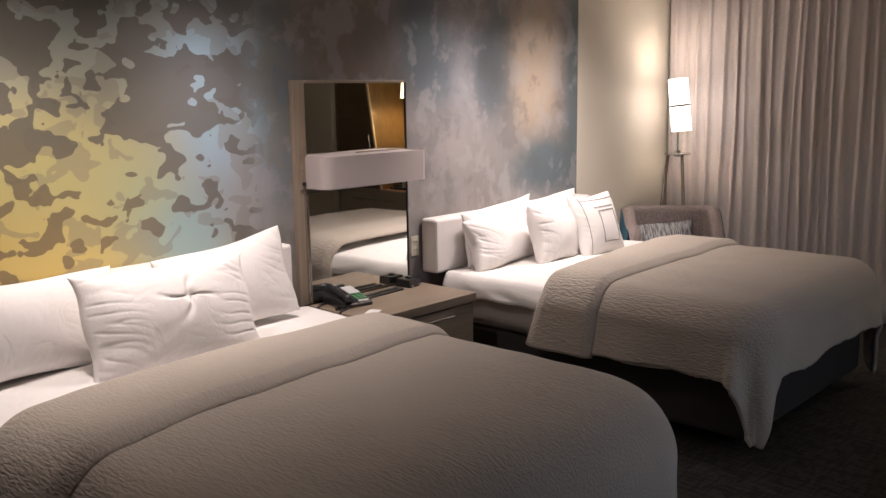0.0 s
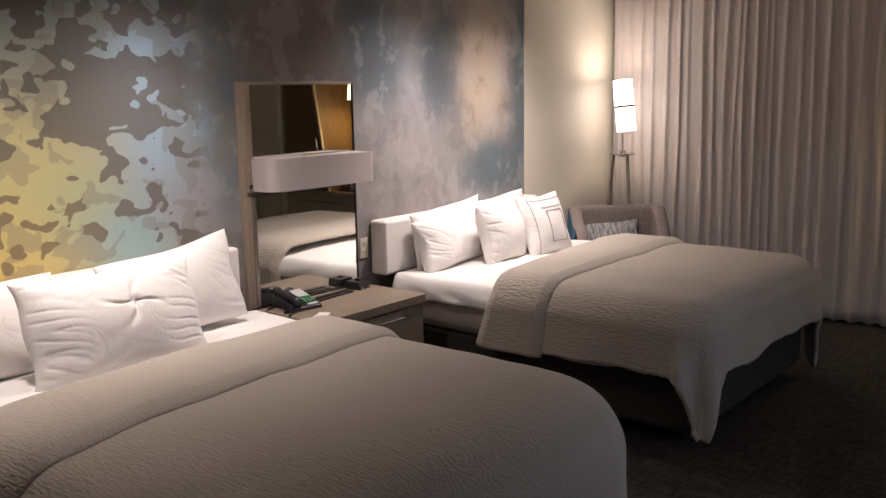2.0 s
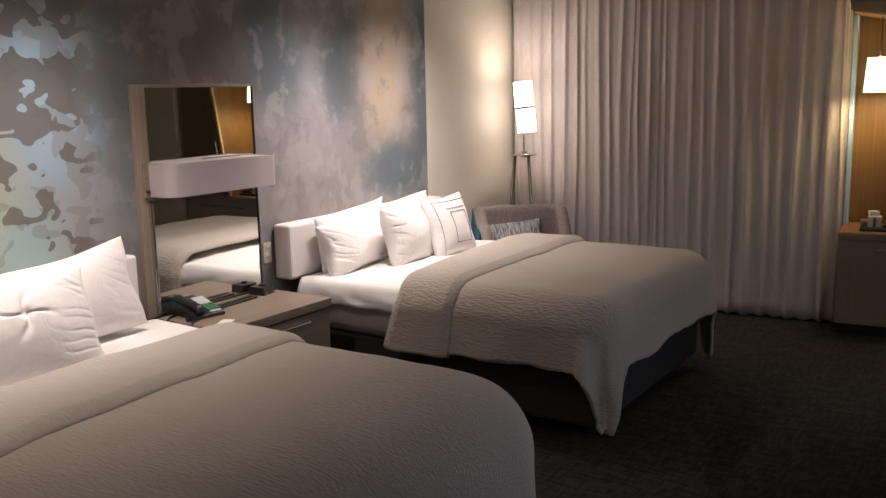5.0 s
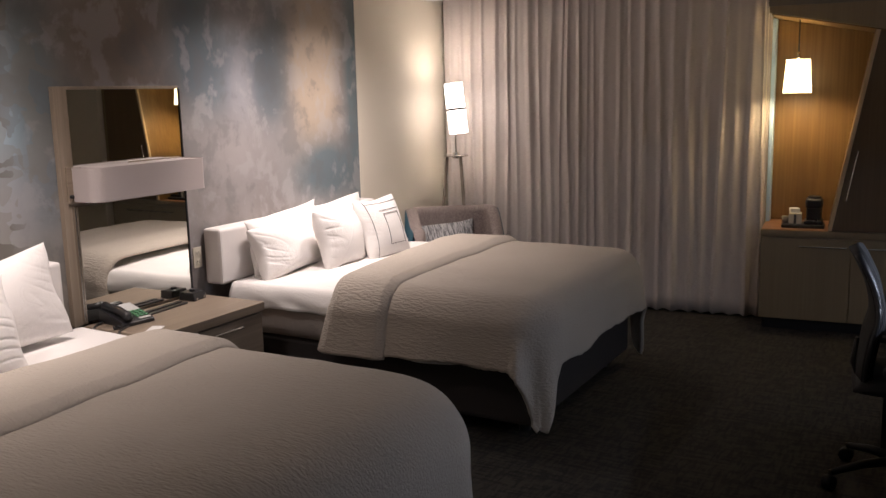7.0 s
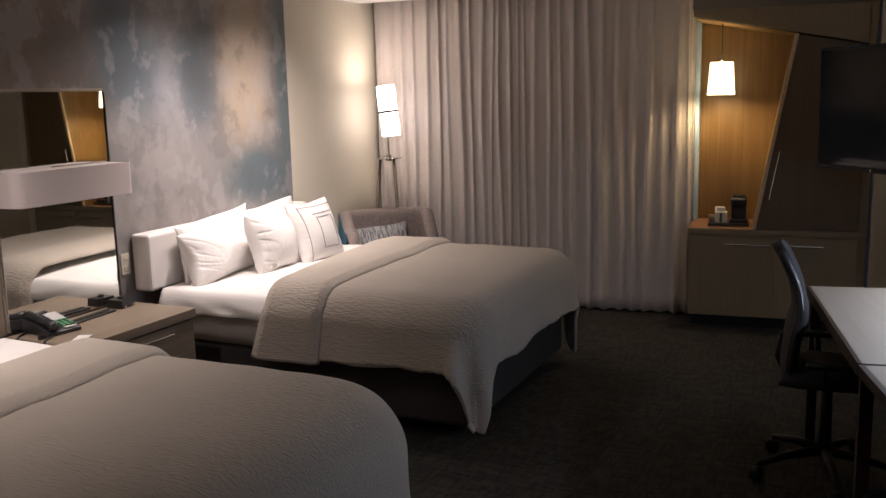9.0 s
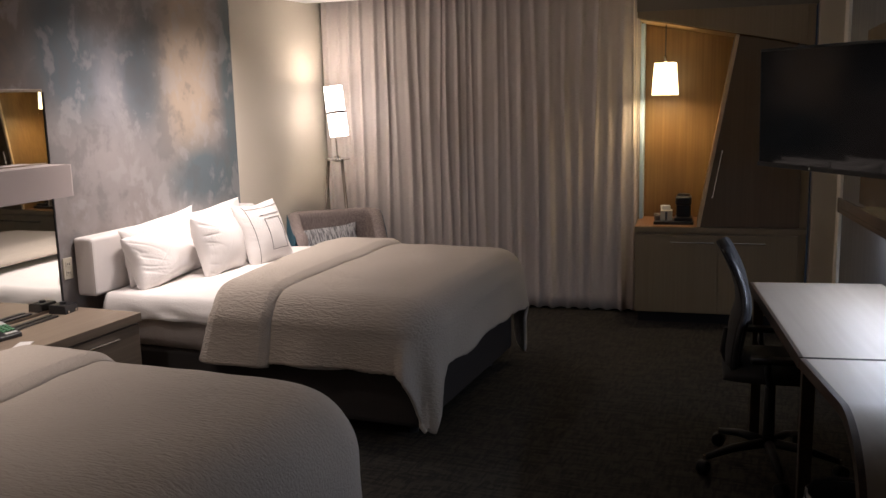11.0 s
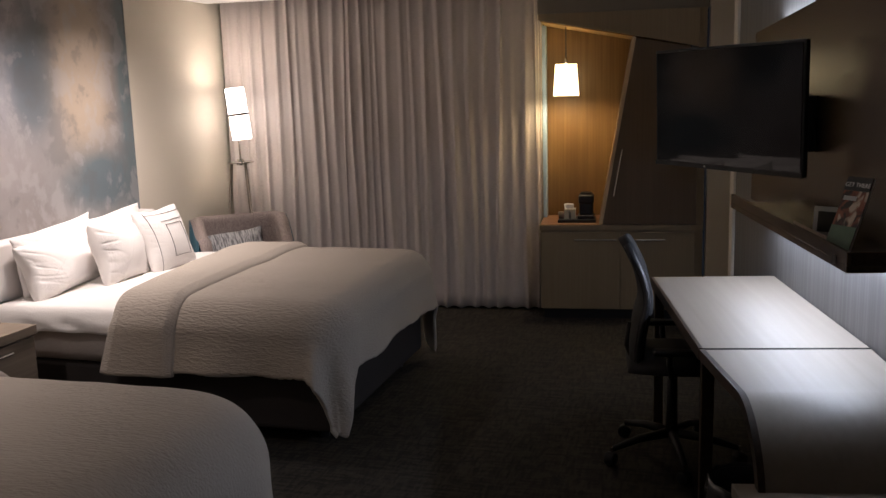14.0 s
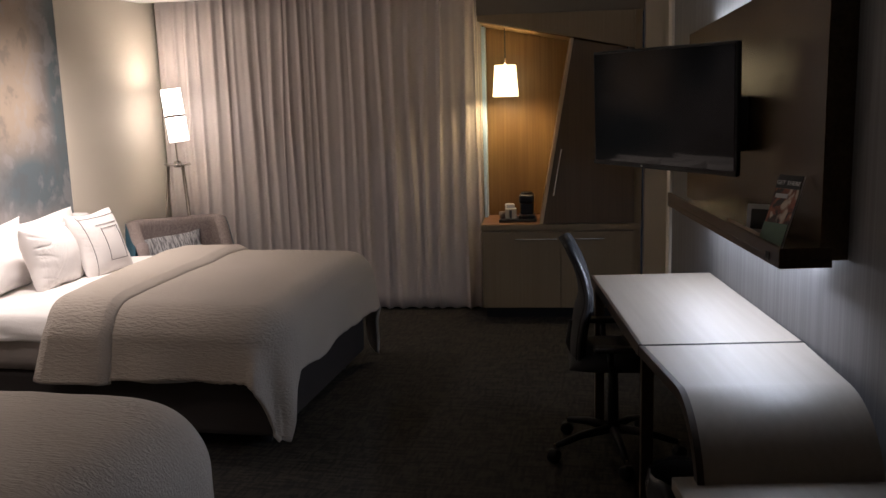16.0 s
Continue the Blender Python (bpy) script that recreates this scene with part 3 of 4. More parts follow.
def make_bed(y0, y1, hb0, hb1, xf, zt, near, far, seed, r, rc, label):
    bed = thing("bed", pose(-2.5, (y0 + y1) / 2, 0), label, "bed", "beds")
    for x in (-3.25, xf - 0.22):
        for y in (y0 + 0.25, y1 - 0.25):
            part("foot", drum(0.03, 0.035, 0.0, 0.09, (x, y), 14), BLACK, bed)
    part("base", block(-3.40, xf - 0.105, y0 + 0.09, y1 - 0.09, 0.075, 0.36, 0.03, 3), SKIRT, bed, "dark grey fabric bed base")
    mat_bm = rounded_block(-3.42, xf - 0.17, y0 + 0.045, y1 - 0.045, 0.355, zt - 0.085, 0.26, 0.09)
    part("mattress", mat_bm, MATTRESS, bed, "mattress in a creased white cover, darkened for shade", smooth=True)

    def sheet(i, j):
        r, q0, q1 = 0.04, y0 + 0.02, y1 - 0.02
        total = r * math.pi / 2 + 0.05
        q = q0 + r - total + (q1 - q0 - 2 * r + 2 * total) * j
        v = draped(-3.41 + 0.95 * i, q, xf, q0, q1, zt - 0.062, r, 0.006, seed + 4)
        fall = min(1.0, max(0.0, (zt - 0.10 - v.z) / 0.08))
        crease = 0.034 * abs(rough_noise(v.x * 4 + v.z * 13, v.z * 3, seed)) + 0.010 * rough_noise(v.x * 9, v.z * 11, 3)
        return v + Vector((0, fall * (crease if j > 0.5 else -crease), 0.006 * rough_noise(v.x * 5, v.y * 3, 5)))

    thicken(part("top_sheet", grid(50, 110, sheet), SHEET, bed, "white top sheet tucked at the sides", smooth=True), 0.006, -1)
    hb = part("headboard", block(XW + 0.012, XW + 0.135, hb0, hb1, 0.635, 0.945, 0.018, 3), LEATHERETTE, bed, "padded white headboard", smooth=False)
    part("mount", block(XW + 0.008, XW + 0.10, hb0 + 0.2, hb1 - 0.2, 0.10, 0.636), BLACK, bed)
    part("rail", block(XW + 0.10, -3.38, hb0 + 0.4, hb1 - 0.4, 0.15, 0.30), BLACK, bed)
    part("seam", tube([(XW + 0.136, hb0 + 0.004, 0.65), (XW + 0.136, hb0 + 0.004, 0.93)], 0.004), LEATHERETTE, hb)
    coverlet(bed, near[0] + 0.06, xf, y0, y1, zt, near, far, seed, r, rc)
    return bed


make_bed(0.90, 2.715, 0.95, 2.60, -1.30, 0.685, (-2.82, -2.25), (-2.86, -2.44), 1.0, 0.20, 0.35, "made double bed with white sheets and an ivory comforter folded back")
make_bed(3.62, 5.25, 3.60, 5.13, -1.525, 0.705, (-2.72, -2.36), (-2.84, -2.36), 5.0, 0.14, 0.21, "made double bed beside the nightstand with the comforter folded back")

# bed near the mirror's dark side
put_pillow("plump white pillow leaning on the headboard", lean(-3.26, 1.28, 0.635, 12, 4, -2), 0.74, 0.375, 0.19, 2.0)
put_pillow("plump white pillow leaning on the headboard", lean(-3.26, 2.18, 0.635, 12, -3, 7), 0.64, 0.395, 0.19, 7.5)
put_pillow("white pillow in a creased case, leaning on the pillows behind it", lean(-2.985, 1.735, 0.610, 21, -3, 0), 0.72, 0.43, 0.21, 4.2, 1.5, 0.45, (0.12, 0.30))
# bed near the window
put_pillow("plump white pillow standing against the headboard", lean(-3.33, 4.55, 0.640, 5, 0, 3), 0.64, 0.368, 0.14, 9.1)
put_pillow("plump white pillow standing against the headboard", lean(-3.36, 4.10, 0.650, 3, 0, 5), 0.64, 0.350, 0.12, 11.4)
put_pillow("white pillow in a creased case against the headboard", lean(-3.27, 4.06, 0.640, 18, 3, 3), 0.62, 0.315, 0.20, 13.7, 1.6, 0.42)
put_pillow("small creased white pillow beside the stitched cushion", lean(-3.08, 4.30, 0.640, 16, 3, -2), 0.43, 0.355, 0.20, 15.2, 1.7, 0.42)


def stitched_cushion():
    m = lean(-2.975, 4.62, 0.640, 20, -6, 1)
    th = thing("cushion", m, "square white throw cushion with dark stitched lines", "cushion")
    w = 0.40
    bm = pillow(w, w, 0.16, 21.0, 0.5, 0.55)
    bmesh.ops.translate(bm, vec=(0, w / 2, 0), verts=bm.verts)
    body = part("cover", bm, PILLOWCASE, th, frame_m=m, smooth=True)

    def front(u, v):
        b = max(0.0, (1 - u * u) * (1 - v * v)) ** 0.5
        return (w / 2 * u * (1 - 0.07 * (1 - v * v)), w / 2 + w / 2 * v * (1 - 0.08 * (1 - u * u)), 0.080 * b + 0.0030)

    def line(a, b):
        return [front(a[0] + (b[0] - a[0]) * k / 12, a[1] + (b[1] - a[1]) * k / 12) for k in range(13)]

    for a, b in (((-0.72, -0.95), (-0.72, 0.95)), ((-0.72, 0.82), (0.95, 0.82)), ((-0.30, 0.55), (0.75, 0.55)), ((-0.18, 0.42), (0.62, 0.42)),
                 ((-0.18, 0.42), (-0.18, -0.62)), ((-0.18, -0.62), (0.62, -0.62)), ((0.62, -0.62), (0.62, 0.42))):
        part("stitching", tube(line(a, b), 0.0015, 6), STITCH, body, "dark stitched line", m)


stitched_cushion()


# ---- between the beds ----
def mirror_panel():
    th = thing("mirror_panel", pose(XW, 3.12, 0.6), "tall taupe wood panel with two mirrors between the beds", "mirror")
    x0, x1 = XW + 0.006, -3.525
    part("board", block(x0, x1, 2.715, 3.475, 0.60, 1.715, 0.003), TAUPE_UP, th)
    turned = Matrix.Translation((x1 + 0.001 + 0.35 * math.sin(radians(1.85)), 3.114, 0)) @ Matrix.Rotation(radians(1.85), 4, "Z")
    part("upper_mirror", block(0, 0.004, -0.350, 0.350, 1.345, 1.700), MIRROR, th, "upper mirror", turned)
    part("lower_mirror", block(0, 0.004, -0.346, 0.350, 0.615, 1.165), MIRROR, th, "lower mirror", turned)
    part("mirror_edge", block(x1, x1 + 0.018, 2.760, 2.767, 0.615, 1.165, 0.001), CHROME, th, "bright bevelled mirror edge")
    part("mirror_edge", block(x1, x1 + 0.010, 3.466, 3.474, 0.61, 1.70, 0.001), BLACK, th, "dark mirror edge")
    part("mirror_edge", block(x1, x1 + 0.010, 2.762, 3.466, 1.340, 1.345, 0.001), BLACK, th, "dark mirror edge")
    return th


def box_lamp():
    th = thing("wall_lamp", pose(-3.45, 3.12, 1.27), "long wall lamp with a grey linen box shade", "wall lamp")
    xb, xf, y0, y1, z0, z1, r = -3.516, -3.355, 2.765, 3.452, 1.190, 1.347, 0.055
    pts = [(xb, y0)] + [(xf - r + r * math.sin(a), y0 + r - r * math.cos(a)) for a in [math.pi / 2 * k / 8 for k in range(9)]]
    pts += [(xf - 0.02 + 0.02 * math.cos(a), y1 - 0.02 + 0.02 * math.sin(a)) for a in [math.pi / 2 * k / 4 for k in range(5)]] + [(xb, y1)]
    ob = part("shade", grid(len(pts) - 1, 1, lambda i, j: (*pts[round(i * (len(pts) - 1))], z0 + (z1 - z0) * j)), LINEN, th)
    thicken(ob, 0.004)
    part("diffuser", block(xb + 0.006, xf - 0.012, y0 + 0.05, y1 - 0.012, z1 - 0.006, z1 - 0.002), LINEN, th)
    part("diffuser", block(xb + 0.006, xf - 0.012, y0 + 0.05, y1 - 0.012, z0 + 0.002, z0 + 0.006), LINEN, th)
    plate = part("back_plate", block(-3.519, -3.508, 2.735, 3.44, 1.185, 1.352, 0.002), TAUPE, th)
    part("switch", drum(0.009, 0.009, 0, 0.012, n=14), BLACK, plate, "small black switch", Matrix.Translation((-3.508, 2.748, 1.215)) @ Matrix.Rotation(radians(90), 4, "Y"), True)


def nightstand():
    th = thing("nightstand", pose(-3.3, 3.14, 0.30), "wall-hung taupe wood nightstand with a drawer between the beds", "nightstand")
    part("top", block(-3.516, -3.058, 2.755, 3.512, 0.555, 0.600, 0.003), TAUPE, th)
    part("body", block(-3.516, -3.085, 2.770, 3.497, 0.300, 0.554, 0.003), TAUPE, th)
    front = part("drawer", block(-3.084, -3.064, 2.773, 3.494, 0.305, 0.545, 0.003), TAUPE, th)
    pull = tube([(-3.064, 2.98, 0.507), (-3.048, 2.98, 0.507), (-3.048, 3.33, 0.507), (-3.064, 3.33, 0.507)], 0.005)
    part("handle", pull, CHROME, front, "long slim steel handle")
    part("wall_bracket", block(XW + 0.006, -3.515, 2.80, 3.46, 0.32, 0.52), BLACK, th)


mirror_panel()
box_lamp()
nightstand()


def telephone():
    m = Matrix.Translation((-3.395, 2.905, 0.600)) @ Matrix.Rotation(radians(172), 4, "Z")
    th = thing("telephone", m, "black desk telephone with green keys on the nightstand", "telephone")
    # x along the phone's length, rising to the back
    body = part("body", prism([(-0.105, 0), (0.105, 0), (0.105, 0.062), (0.09, 0.068), (-0.09, 0.026), (-0.105, 0.018)], -0.085, 0.085, "y", bevel=0.004), BLACK, th, frame_m=m)
    slope = math.atan2(0.042, 0.18)
    top = m @ Matrix.Translation((0.0, 0, 0.047)) @ Matrix.Rotation(-slope, 4, "Y")
    part("label_strip", block(0.0, 0.085, -0.078, -0.012, 0.0005, 0.0025), GREYLABEL, body, "grey label strip", top)
    for i in range(4):
        for j in range(3):
            x, y = -0.075 + 0.019 * i, -0.072 + 0.023 * j
            part("key", block(x, x + 0.012, y, y + 0.016, 0.0005, 0.006, 0.001), GREENKEY, body, "green key", top)
    part("memo_plate", block(-0.100, -0.084, -0.07, -0.01, 0.0005, 0.003), GREYLABEL, body, "pale plate", top)
    grip = [(-0.10, 0.05, 0.030), (-0.085, 0.05, 0.052), (-0.03, 0.05, 0.060), (0.03, 0.05, 0.066), (0.085, 0.05, 0.075), (0.10, 0.05, 0.060)]
    hs = part("handset", tube([(x, y, z) for x, y, z in grip], [0.020, 0.024, 0.016, 0.016, 0.024, 0.020], 12), BLACK, th, "black handset", m, True)
    coil = [(-0.10 + 0.03 * math.sin(k * 0.9) * 0.2, 0.085 + k * 0.0012, 0.012 + 0.008 * math.sin(k * 1.9)) for k in range(40)]
    part("cord", tube(coil, 0.0035, 6), BLACK, hs, "black coiled cord", m)


telephone()


def cube_gadget():
    m = Matrix.Translation((-3.452, 3.400, 0.600)) @ Matrix.Rotation(radians(8), 4, "Z")
    th = thing("alarm_clock", m, "small black box clock by the mirror on the nightstand", "clock")
    body = part("case", prism([(-0.05, 0), (0.05, 0), (0.044, 0.042), (-0.044, 0.046)], -0.05, 0.05, "y", bevel=0.004), BLACK, th, frame_m=m)
    part("button", drum(0.017, 0.015, 0.044, 0.055, (0, 0), 18), BLACK, body, "round black button", m, True)
    for y in (-0.03, 0.03):
        part("foot", block(0.046, 0.052, y - 0.006, y + 0.006, 0.004, 0.016), CHROME, body, "bright metal clip", m)


cube_gadget()
for x, y, l in ((-3.44, 3.13, 0.36), (-3.40, 3.16, 0.30)):
    cm = Matrix.Translation((x, y, 0.600)) @ Matrix.Rotation(radians(4), 4, "Z")
    single("cable_cover", block(-0.014, 0.014, -l / 2, l / 2, 0.0, 0.009, 0.002), BLACK, "flat black cable cover lying on the nightstand", "cable cover", cm, group="cable covers on the nightstand")
single("notepad", block(-0.030, 0.030, -0.045, 0.045, 0.0, 0.004, 0.001), PAPERWHITE, "small white card lying on the nightstand", "card", Matrix.Translation((-3.155, 2.86, 0.600)) @ Matrix.Rotation(radians(28), 4, "Z"))
for x in (-3.44, -3.27):
    strap = [(x - 0.03, 2.83, 0.606), (x - 0.01, 2.775, 0.606), (x, 2.752, 0.600), (x, 2.748, 0.56), (x + 0.005, 2.746, 0.45)]
    single("cable", tube(strap, 0.006, 8), BLACK, "black cable running over the nightstand's edge", "cable", smooth=True, group="cables over the nightstand's edge")


def wall_outlet():
    th = thing("wall_outlet", pose(XW, 3.553, 0.79), "ivory wall socket plate beside the headboard", "socket")
    plate = part("plate", block(XW + 0.0065, XW + 0.013, 3.522, 3.584, 0.735, 0.848, 0.002), IVORY, th)
    for z in (0.768, 0.815):
        part("receptacle", block(XW + 0.0132, XW + 0.016, 3.536, 3.570, z - 0.013, z + 0.013, 0.002), IVORY, plate)
        for y in (3.546, 3.560):
            part("slot", block(XW + 0.0162, XW + 0.0168, y - 0.0015, y + 0.0015, z - 0.006, z + 0.006), BLACK, plate)


wall_outlet()


# ---- the corner by the window ----
def floor_lamp():
    bx, by = -3.290, 6.06
    th = thing("floor_lamp", pose(bx, by, 0), "lit tripod floor lamp with two stacked white shades beside the armchair", "floor lamp")
    lean_x = 0.045
    for k in range(3):
        a = radians(90 + 120 * k)
        top, foot = (bx + 0.065 * math.cos(a), by + 0.065 * math.sin(a), 1.17), (bx + 0.19 * math.cos(a), by + 0.19 * math.sin(a), 0.0)
        part("leg", tube([foot, top], [0.009, 0.011], 10), DARKSTEEL, th, "slim dark steel leg", smooth=True)
    part("tray", drum(0.095, 0.095, 1.165, 1.177, (bx, by), 32, True, 0.002), CHROME, th, "round steel plate")
    part("hub", drum(0.03, 0.026, 1.150, 1.195, (bx, by), 20), CHROME, th)
    part("stem", tube([(bx, by, 1.19), (bx - 0.005, by, 1.40), (bx, by, 1.70)], 0.008, 10), CHROME, th)

    def shade(x, z0, z1, r, tilt):
        m = Matrix.Translation((x, by, z0)) @ Matrix.Rotation(radians(tilt), 4, "Y")
        ob = part("shade", grid(36, 8, lambda i, j: (r * math.cos(2 * math.pi * i), r * math.sin(2 * math.pi * i), (z1 - z0) * j)), LAMPGLOW, th, "glowing white shade", m, True)
        thicken(ob, 0.003)
        return ob, m

    up, m1 = shade(bx + 0.006, 1.530, 1.715, 0.068, -6)
    lo, m2 = shade(bx + 0.028, 1.340, 1.512, 0.068, -6)
    part("band", drum(0.071, 0.071, -0.016, 0.0, n=36), BLACK, up, "dark band between the shades", m1, True)


floor_lamp()


def armchair():
    m = Matrix.Translation((-3.095, 5.68, 0)) @ Matrix.Rotation(radians(37), 4, "Z")
    # local: faces -y
    th = thing("armchair", m, "grey-mauve tweed tub armchair with teal sides in the corner", "armchair")
    w, d, r, t = 0.345, 0.300, 0.085, 0.085

    def path(k, inner):
        off = t if inner else 0.0
        a, b, rr = w - off, d - off, r - off * 0.6
        pts = [(-a, -d)] + [(-a, -d + (d + b - rr) * s / 6) for s in range(1, 7)]
        pts += [(-a + rr - rr * math.cos(x), b - rr + rr * math.sin(x)) for x in [math.pi / 2 * s / 8 for s in range(1, 9)]]
        pts += [(-(a - rr) + 2 * (a - rr) * s / 6, b) for s in range(1, 6)]
        pts += [(a - rr + rr * math.sin(x), b - rr + rr * math.cos(x)) for x in [math.pi / 2 * s / 8 for s in range(0, 9)]]
        pts += [(a, b - rr - (d + b - rr) * s / 6) for s in range(1, 7)]
        return pts

    outer, inner = path(0, False), path(0, True)

    def top(i):
        y = outer[i][1]
        f = min(1, max(0, (y + d) / (2 * d)))
        low = 0.725 if i < len(outer) / 2 else 0.570
        rise = min(1, max(0, (f - 0.25) / 0.60))
        return low + (0.808 - low) * rise * rise * (3 - 2 * rise)

    n = len(outer) - 1
    bm = bmesh.new()
    rows = []
    for i in range(n + 1):
        o, q, z = outer[i], inner[i], top(i)
        mid = ((o[0] + q[0]) / 2, (o[1] + q[1]) / 2)
        e = 0.25
        rows.append([bm.verts.new(p) for p in ((o[0], o[1], z - 0.022), (o[0] * (1 - e / 4) + q[0] * e / 4, o[1] * (1 - e / 4) + q[1] * e / 4, z - 0.015), (*mid, z),
                                               (q[0] * (1 - e / 4) + o[0] * e / 4, q[1] * (1 - e / 4) + o[1] * e / 4, z - 0.015), (q[0], q[1], z - 0.05), (q[0], q[1], 0.30))])
    for i in range(n):
        for k in range(5):
            bm.faces.new((rows[i][k], rows[i + 1][k], rows[i + 1][k + 1], rows[i][k + 1]))
    bm.faces.new(rows[0]), bm.faces.new(rows[-1][::-1])
    part("shell_lining", bm, TWEED, th, "grey-mauve tweed lining", m, True)
    skin = grid(n, 1, lambda i, j: (outer[round(i * n)][0] * (1.006 + 0.10 * (1 - j)), outer[round(i * n)][1] * 1.006, 0.14 + (top(round(i * n)) - 0.022 - 0.14) * j))
    thicken(part("shell_back", skin, TEAL, th, "teal outer cover", m, True), 0.006)
    part("seat", block(-w + t, w - t, -d - 0.02, d - t, 0.22, 0.43, 0.04, 4), TWEED, th, "tweed seat cushion", m, True)
    part("frame", block(-w + 0.03, w - 0.03, -d + 0.01, d - 0.03, 0.13, 0.24, 0.01), BLACK, th, frame_m=m)
    for x in (-w + 0.08, w - 0.08):
        for y in (-d + 0.07, d - 0.09):
            part("leg", drum(0.014, 0.02, 0, 0.14, (x, y), 12), BLACK, th, frame_m=m)
    cm = m @ Matrix.Translation((-0.02, 0.06, 0.43)) @ Matrix.Rotation(radians(62), 4, "X") @ Matrix.Rotation(radians(6), 4, "Z")
    bm = pillow(0.42, 0.30, 0.12, 31.0, 0.5, 0.7)
    bmesh.ops.translate(bm, vec=(0, 0.15, 0), verts=bm.verts)
    single("cushion", bm, SILVER, "silver-grey striped lumbar cushion on the armchair", "cushion", cm, True)


armchair()


# ---- cabinet with the lit niche ----
def niche_cabinet():
    L, R, F, B = -0.465, 0.655, 6.345, 6.86
    th = thing("cabinet", WIN @ pose((L + R) / 2, 6.6, 0), "tall built-in cabinet with lit oak niche and slanted dark door", "cabinet")

    def add(name, bm, mat, parent=None, label=""):
        return part(name, bm, mat, parent or th, label, WIN)

    add("plinth", block(L + 0.02, R - 0.02, F + 0.07, B, 0.0, 0.08), BLACK)
    add("lower_body", block(L, R, F + 0.022, B, 0.08, 0.655), GREIGE)
    add("counter", block(L - 0.003, R, F - 0.006, B, 0.656, 0.692, 0.002), GREIGE)
    add("counter_veneer", block(L + 0.004, -0.05, F + 0.004, B - 0.02, 0.6925, 0.6955), COUNTER, None, "reddish wood counter in the niche")
    mid = 0.094
    for x0, x1, h0, h1 in ((L + 0.003, mid - 0.002, -0.225, 0.066), (mid + 0.002, R - 0.055, 0.125, 0.398)):
        d = add("door", block(x0, x1, F, F + 0.021, 0.085, 0.640, 0.002), GREIGE)
        add("handle", tube([(h0, F, 0.588), (h0, F - 0.022, 0.588), (h1, F - 0.022, 0.588), (h1, F, 0.588)], 0.0055), CHROME, d, "long steel bar handle")
    add("side_panel", block(R - 0.05, R, F, B, 0.693, 2.148, 0.002), GREIGE)
    # Added strip: its pale blue paint imitates light from the window behind the curtain.
    add("window_light_strip", block(L, L + 0.026, 6.70, B, 0.697, 2.095, 0.001), WINDOWLEAK, None, "pale blue strip painted as window light past the curtain's edge")
    add("niche_back", block(L + 0.027, R - 0.06, B - 0.03, B - 0.005, 0.697, 2.12), OAK, None, "warm oak niche back")
    # sloping fascia over the niche and the door
    add("fascia", prism([(L, 2.148), (R - 0.051, 2.148), (R - 0.051, 1.895), (0.175, 1.985), (L, 2.108)], F, F + 0.03, "y"), GREIGE)
    add("niche_soffit", prism([(L + 0.011, 2.100), (0.19, 1.975), (0.19, 1.995), (L + 0.011, 2.120)], F + 0.031, B - 0.031, "y"), OAK, None, "sloping oak niche soffit")
    # slanted partition and the door behind it
    add("partition", prism([(-0.052, 0.697), (-0.030, 0.697), (0.192, 1.972), (0.170, 1.974)], F + 0.004, B - 0.031, "y"), OAK, None, "slanted oak partition")
    # The pendant's glow along this edge is painted on as a paler veneer.
    add("partition_edge", prism([(-0.053, 0.697), (-0.029, 0.697), (0.193, 1.972), (0.169, 1.974)], F - 0.014, F + 0.0035, "y"), LITEDGE, None, "edge band of the slanted partition, painted pale as if lit")
    door = add("slanted_door", prism([(-0.028, 0.698), (R - 0.052, 0.698), (R - 0.052, 1.850), (R - 0.10, 1.892), (0.196, 1.965)], F - 0.012, F + 0.012, "y"), DARKDOOR, None, "dark slanted cabinet door")
    hx, hz = 0.048, 0.90
    add("handle", tube([(hx, F - 0.012, hz), (hx, F - 0.032, hz), (hx + 0.055, F - 0.032, hz + 0.32), (hx + 0.055, F - 0.012, hz + 0.32)], 0.0055), CHROME, door, "slanted steel bar handle")
    add("latch", drum(0.008, 0.008, 0, 0.01, (-0.02, F - 0.02), 12), CHROME, door)


niche_cabinet()


def pendant():
    c = (-0.285, 6.525)
    th = thing("pendant_lamp", WIN @ pose(c[0], c[1], 2.07), "lit cream drum pendant lamp hanging in the oak niche", "pendant lamp")
    ob = part("shade", grid(40, 8, lambda i, j: (c[0] + (0.090 - 0.016 * j) * math.cos(2 * math.pi * i), c[1] + (0.090 - 0.016 * j) * math.sin(2 * math.pi * i), 1.590 + 0.222 * j)), PENDGLOW, th, "glowing cream shade", WIN, True)
    thicken(ob, 0.003)
    part("rim", tube([(c[0] + 0.091 * math.cos(2 * math.pi * k / 36), c[1] + 0.091 * math.sin(2 * math.pi * k / 36), 1.590) for k in range(36)], 0.003, 6, closed=True), IVORY, ob, frame_m=WIN)
    part("cord", tube([(c[0], c[1], 1.85), (c[0], c[1], 2.085)], 0.004), BLACK, th, "thin black cord", WIN)
    part("cap", drum(0.012, 0.008, 1.79, 1.86, c, 14), CHROME, th, "small steel cap", WIN, True)
    part("spider", block(c[0] - 0.074, c[0] + 0.074, c[1] - 0.003, c[1] + 0.003, 1.795, 1.799), CHROME, th, frame_m=WIN)


pendant()


